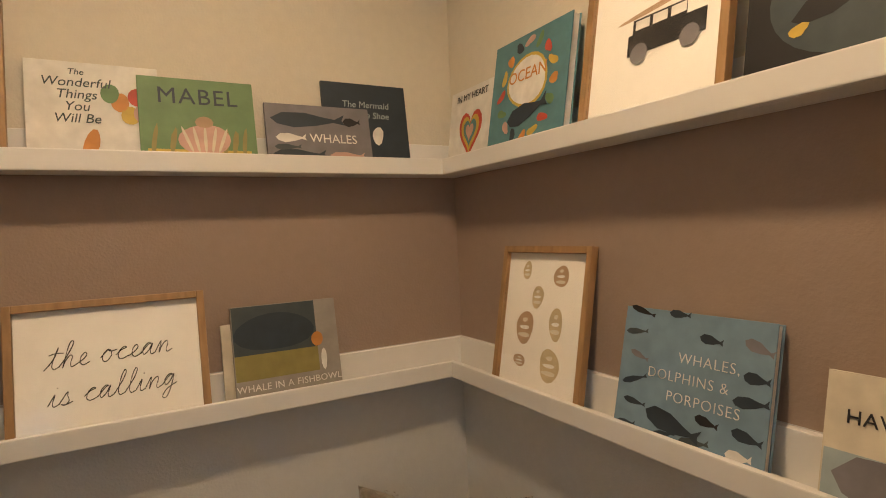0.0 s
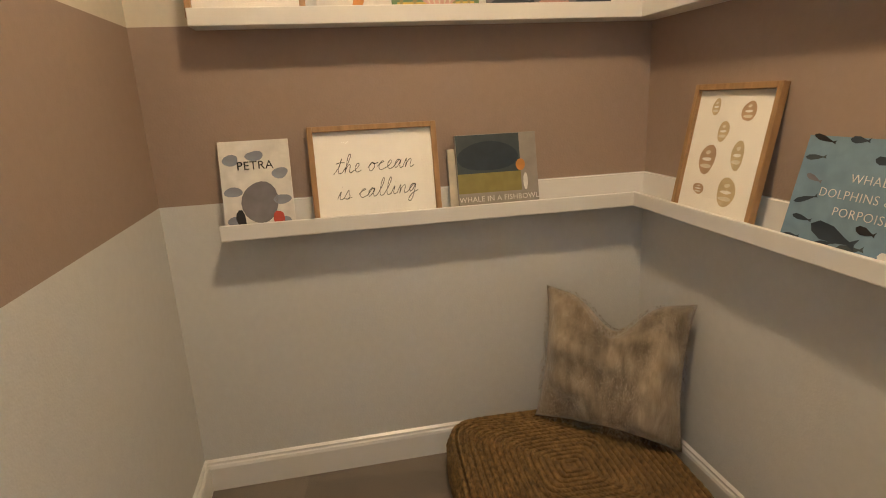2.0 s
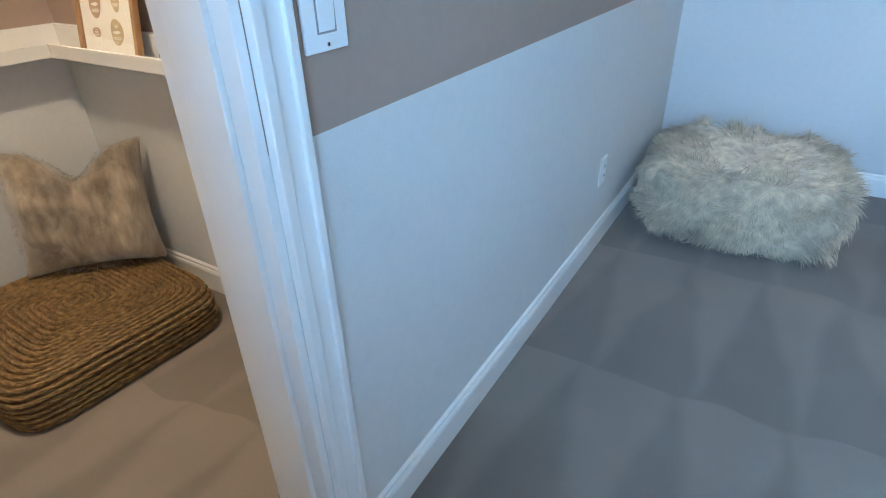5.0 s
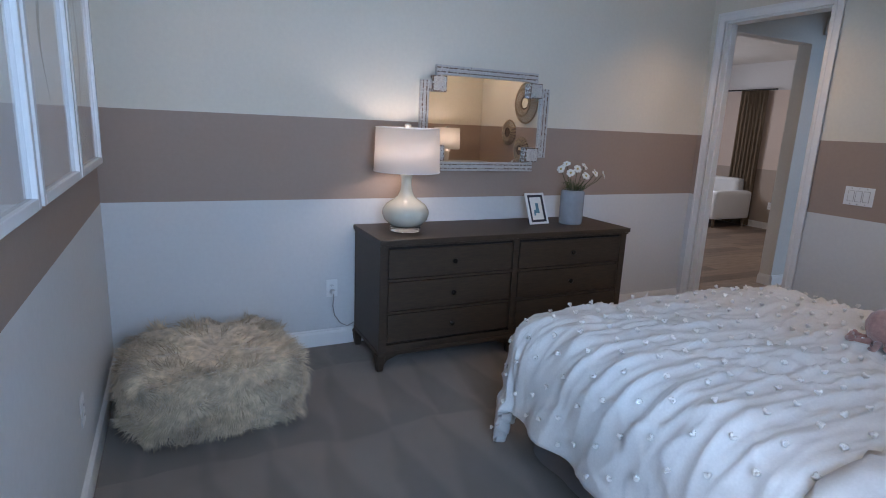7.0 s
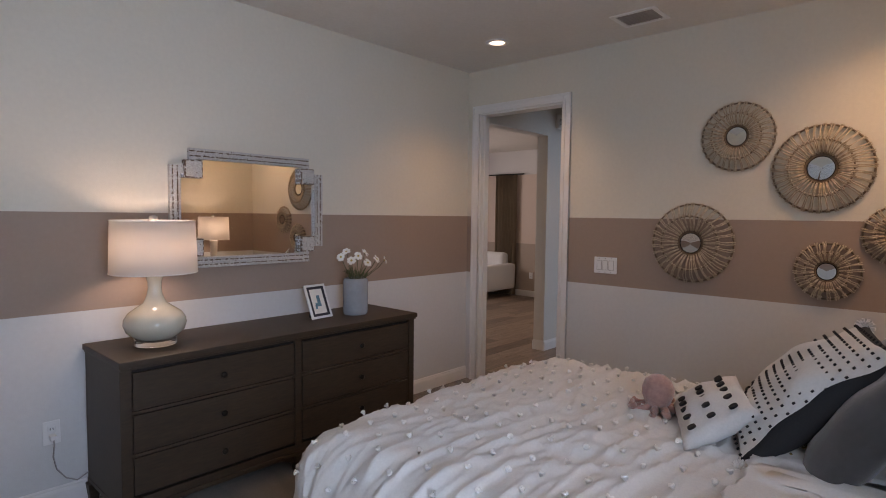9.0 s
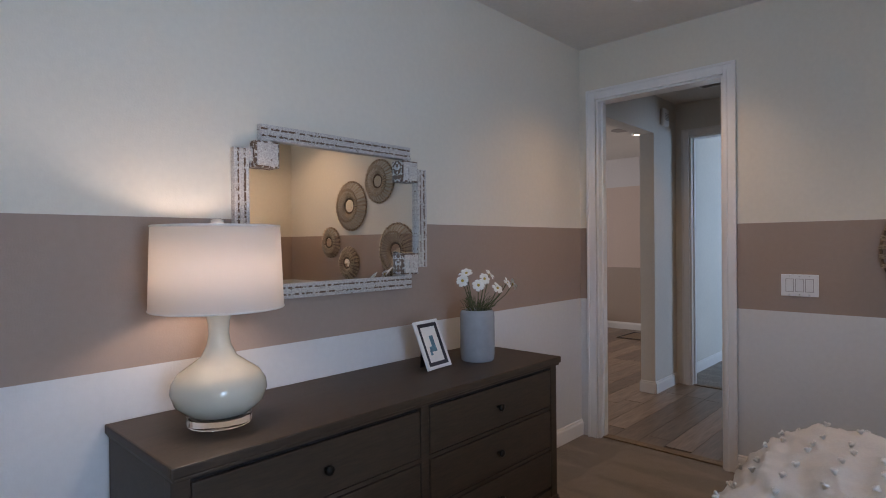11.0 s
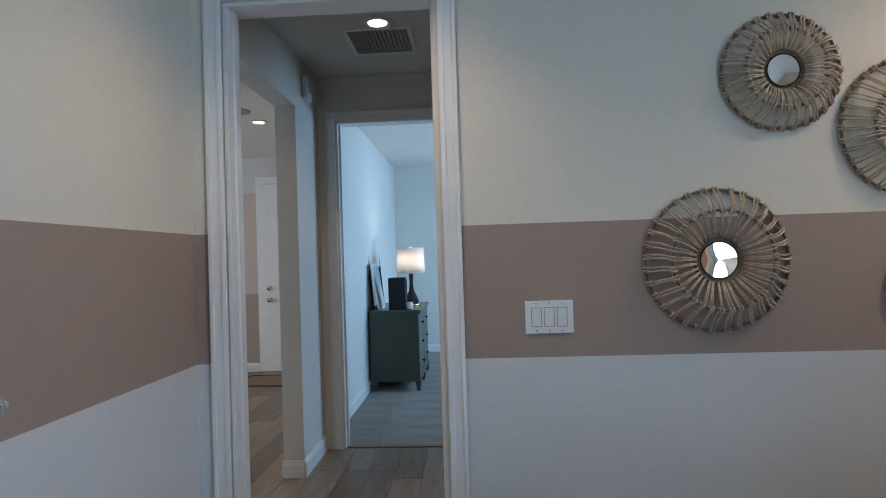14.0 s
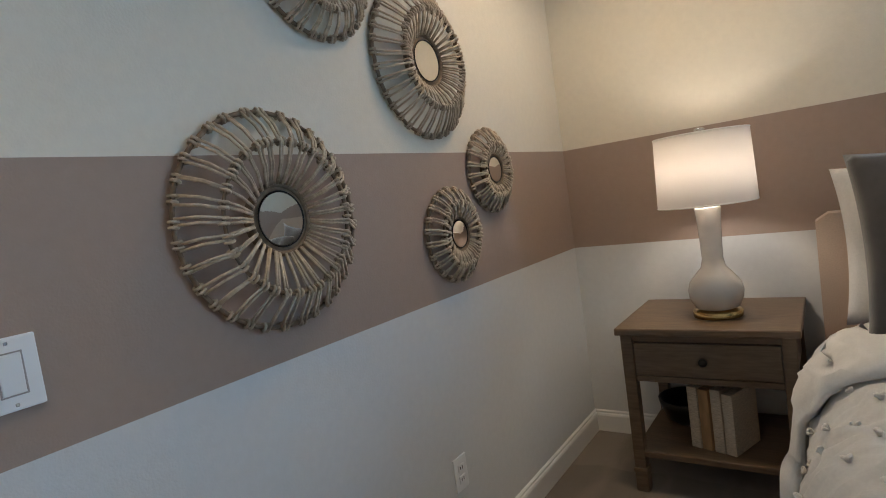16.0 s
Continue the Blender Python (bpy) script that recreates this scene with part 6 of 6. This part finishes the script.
table_lamp("table_lamp", pose(4.24, -0.38, 0.85), [(0.07, 0.026), (0.085, 0.05), (0.06, 0.11), (0.03, 0.17), (0.02, 0.25), (0.025, 0.33), (0.03, 0.36), (0.02, 0.362)], 0.16, 0.38, 0.66, "brass", M_BLK_F,
           "black turned lamp with a white shade in the second bedroom")
dr = empty("door_1", pose(4.9, 1.12, 0, 0, 0, -90), "white panelled front door with brushed handle and deadbolt", "door", kind="structure")
leaf = part("leaf", box(-0.46, 0.46, -0.045, -0.002, 0.01, 2.4, 0.003), M_TRIM, dr)
for x in (-0.2, 0.2):
    for z0, z1 in ((0.2, 0.95), (1.15, 2.25)):
        part("panel", box(x - 0.15, x + 0.15, -0.052, -0.044, z0, z1, 0.006), M_TRIM, leaf)
for z in (0.92, 1.07):
    kb = lathe([(0.03, 0), (0.03, 0.01), (0.014, 0.014), (0.014, 0.035), (0.027, 0.04), (0.027, 0.06), (0.01, 0.068)], 20)
    bmesh.ops.transform(kb, matrix=pose(-0.38, -0.045, z, 90, 0, 0), verts=kb.verts)
    part("door_handle", kb, M_CHROME, leaf, smooth=True)
part("frame", boxes([(-0.55, -0.465, -0.02, 0, 0, 2.5), (0.465, 0.55, -0.02, 0, 0, 2.5), (-0.465, 0.465, -0.02, 0, 2.41, 2.5)], 0.004), M_TRIM, dr)
mat = empty("door_mat", pose(4.3, 1.22, 0.004), "dark brown woven mat before the front door", "door mat")
part("mat", box(-0.3, 0.3, -0.45, 0.45, 0, 0.012, 0.004), M_CORD_D, mat)
part("border", boxes([(-0.3, 0.3, -0.45, -0.42, 0.011, 0.015), (-0.3, 0.3, 0.42, 0.45, 0.011, 0.015), (-0.3, -0.27, -0.42, 0.42, 0.011, 0.015), (0.27, 0.3, -0.42, 0.42, 0.011, 0.015)]), M_BLK_F, mat)
al = empty("smoke_alarm", pose(1.62, 0.03, 2.58), "white wall-mounted alarm near the hall ceiling", "alarm")
part("body", box(-0.065, 0.065, -0.04, 0, -0.08, 0.08, 0.018), M_PLASTIC, al, smooth=True)
part("grille", boxes([(-0.04, 0.04, -0.042, -0.039, -0.03 + 0.014 * i, -0.024 + 0.014 * i) for i in range(5)]), M_LINEN, al)
sp = empty("ceiling_speaker", pose(2.72, 0.97, HH), "round white speaker grille in the foyer ceiling", "speaker")
part("grille", lathe([(0.11, 0), (0.112, -0.006), (0.1, -0.01), (0.001, -0.01)], 36), M_LINEN, sp)
cur = empty("curtain", pose(4.82, 3.05, 0), "tan floor-length curtain hanging in folds", "curtain")
bm = bmesh.new()
cols = []
for i in range(49):
    y = -0.25 + 0.5 * i / 48
    x = 0.035 * math.sin(i * 0.92)
    cols.append([bm.verts.new((x * (0.7 + 0.3 * (1 - z / 2.3)), y, z)) for z in (0.02, 0.8, 1.6, 2.3)])
for a, b in zip(cols, cols[1:]):
    for k in range(3):
        bm.faces.new((a[k], b[k], b[k + 1], a[k + 1]))
bmesh.ops.solidify(bm, geom=bm.faces[:], thickness=0.004)
part("cloth", bm, shader("tan_curtain", (0.34, 0.25, 0.17), 0.9, grain=0.15, grain_scale=120, stain=0.08), cur, smooth=True)
part("rod", tube([(0.0, -0.4, 2.31), (0.0, 0.6, 2.31)], 0.012, 10), M_BLACK, cur)
sofa = empty("sofa", pose(4.35, 3.5, 0), "cream upholstered sofa end in the front room", "sofa")
part("seat", box(-0.42, 0.42, -0.55, 0.9, 0.14, 0.44, 0.06), M_COTTON, sofa, smooth=True)
part("backrest", box(0.24, 0.46, -0.55, 0.9, 0.3, 0.82, 0.07), M_COTTON, sofa, smooth=True)
part("arm", box(-0.42, 0.46, -0.72, -0.54, 0.14, 0.62, 0.06), M_COTTON, sofa, smooth=True)
for x in (-0.36, 0.38):
    for y in (-0.66, 0.82):
        part("leg", lathe([(0.018, 0), (0.028, 0.15)], 12), M_NIGHT, sofa).location = (x, y, 0)

# ---------------------------------------------------------------- plank floor, board by board
pf = structure("floor_hall", boxes([(0.06, 2.0, -3.4, 0.2, -0.12, -0.004), (0.06, 5.0, 0.2, 4.6, -0.12, -0.004)]), M_GAP, "grey-brown wood plank floor in hall and foyer", "floor")
pw, pl = 0.178, 1.22
base = {}
rp = random.Random(4)
for r in range(45):
    y0 = -3.4 + r * pw
    off = rp.uniform(0, pl)
    for c in range(-1, 5):
        x0, x1 = 0.06 + c * pl - off + pl, 0.06 + (c + 1) * pl - off + pl
        lo, hi = max(x0, 0.10), min(x1, 1.95 if y0 < 0.15 else 4.9)
        if hi - lo < 0.05 or y0 < -1.6:
            continue
        key = round(hi - lo, 2)
        if key not in base:
            ob = part("plank", box(0.001, key - 0.001, 0.001, pw - 0.001, -0.006, 0.004, 0.0015), M_PLANK, pf)
            base[key] = ob.data
        else:
            ob = new("plank", base[key])
            ob.parent = pf
        ob.location = (lo, y0, 0)
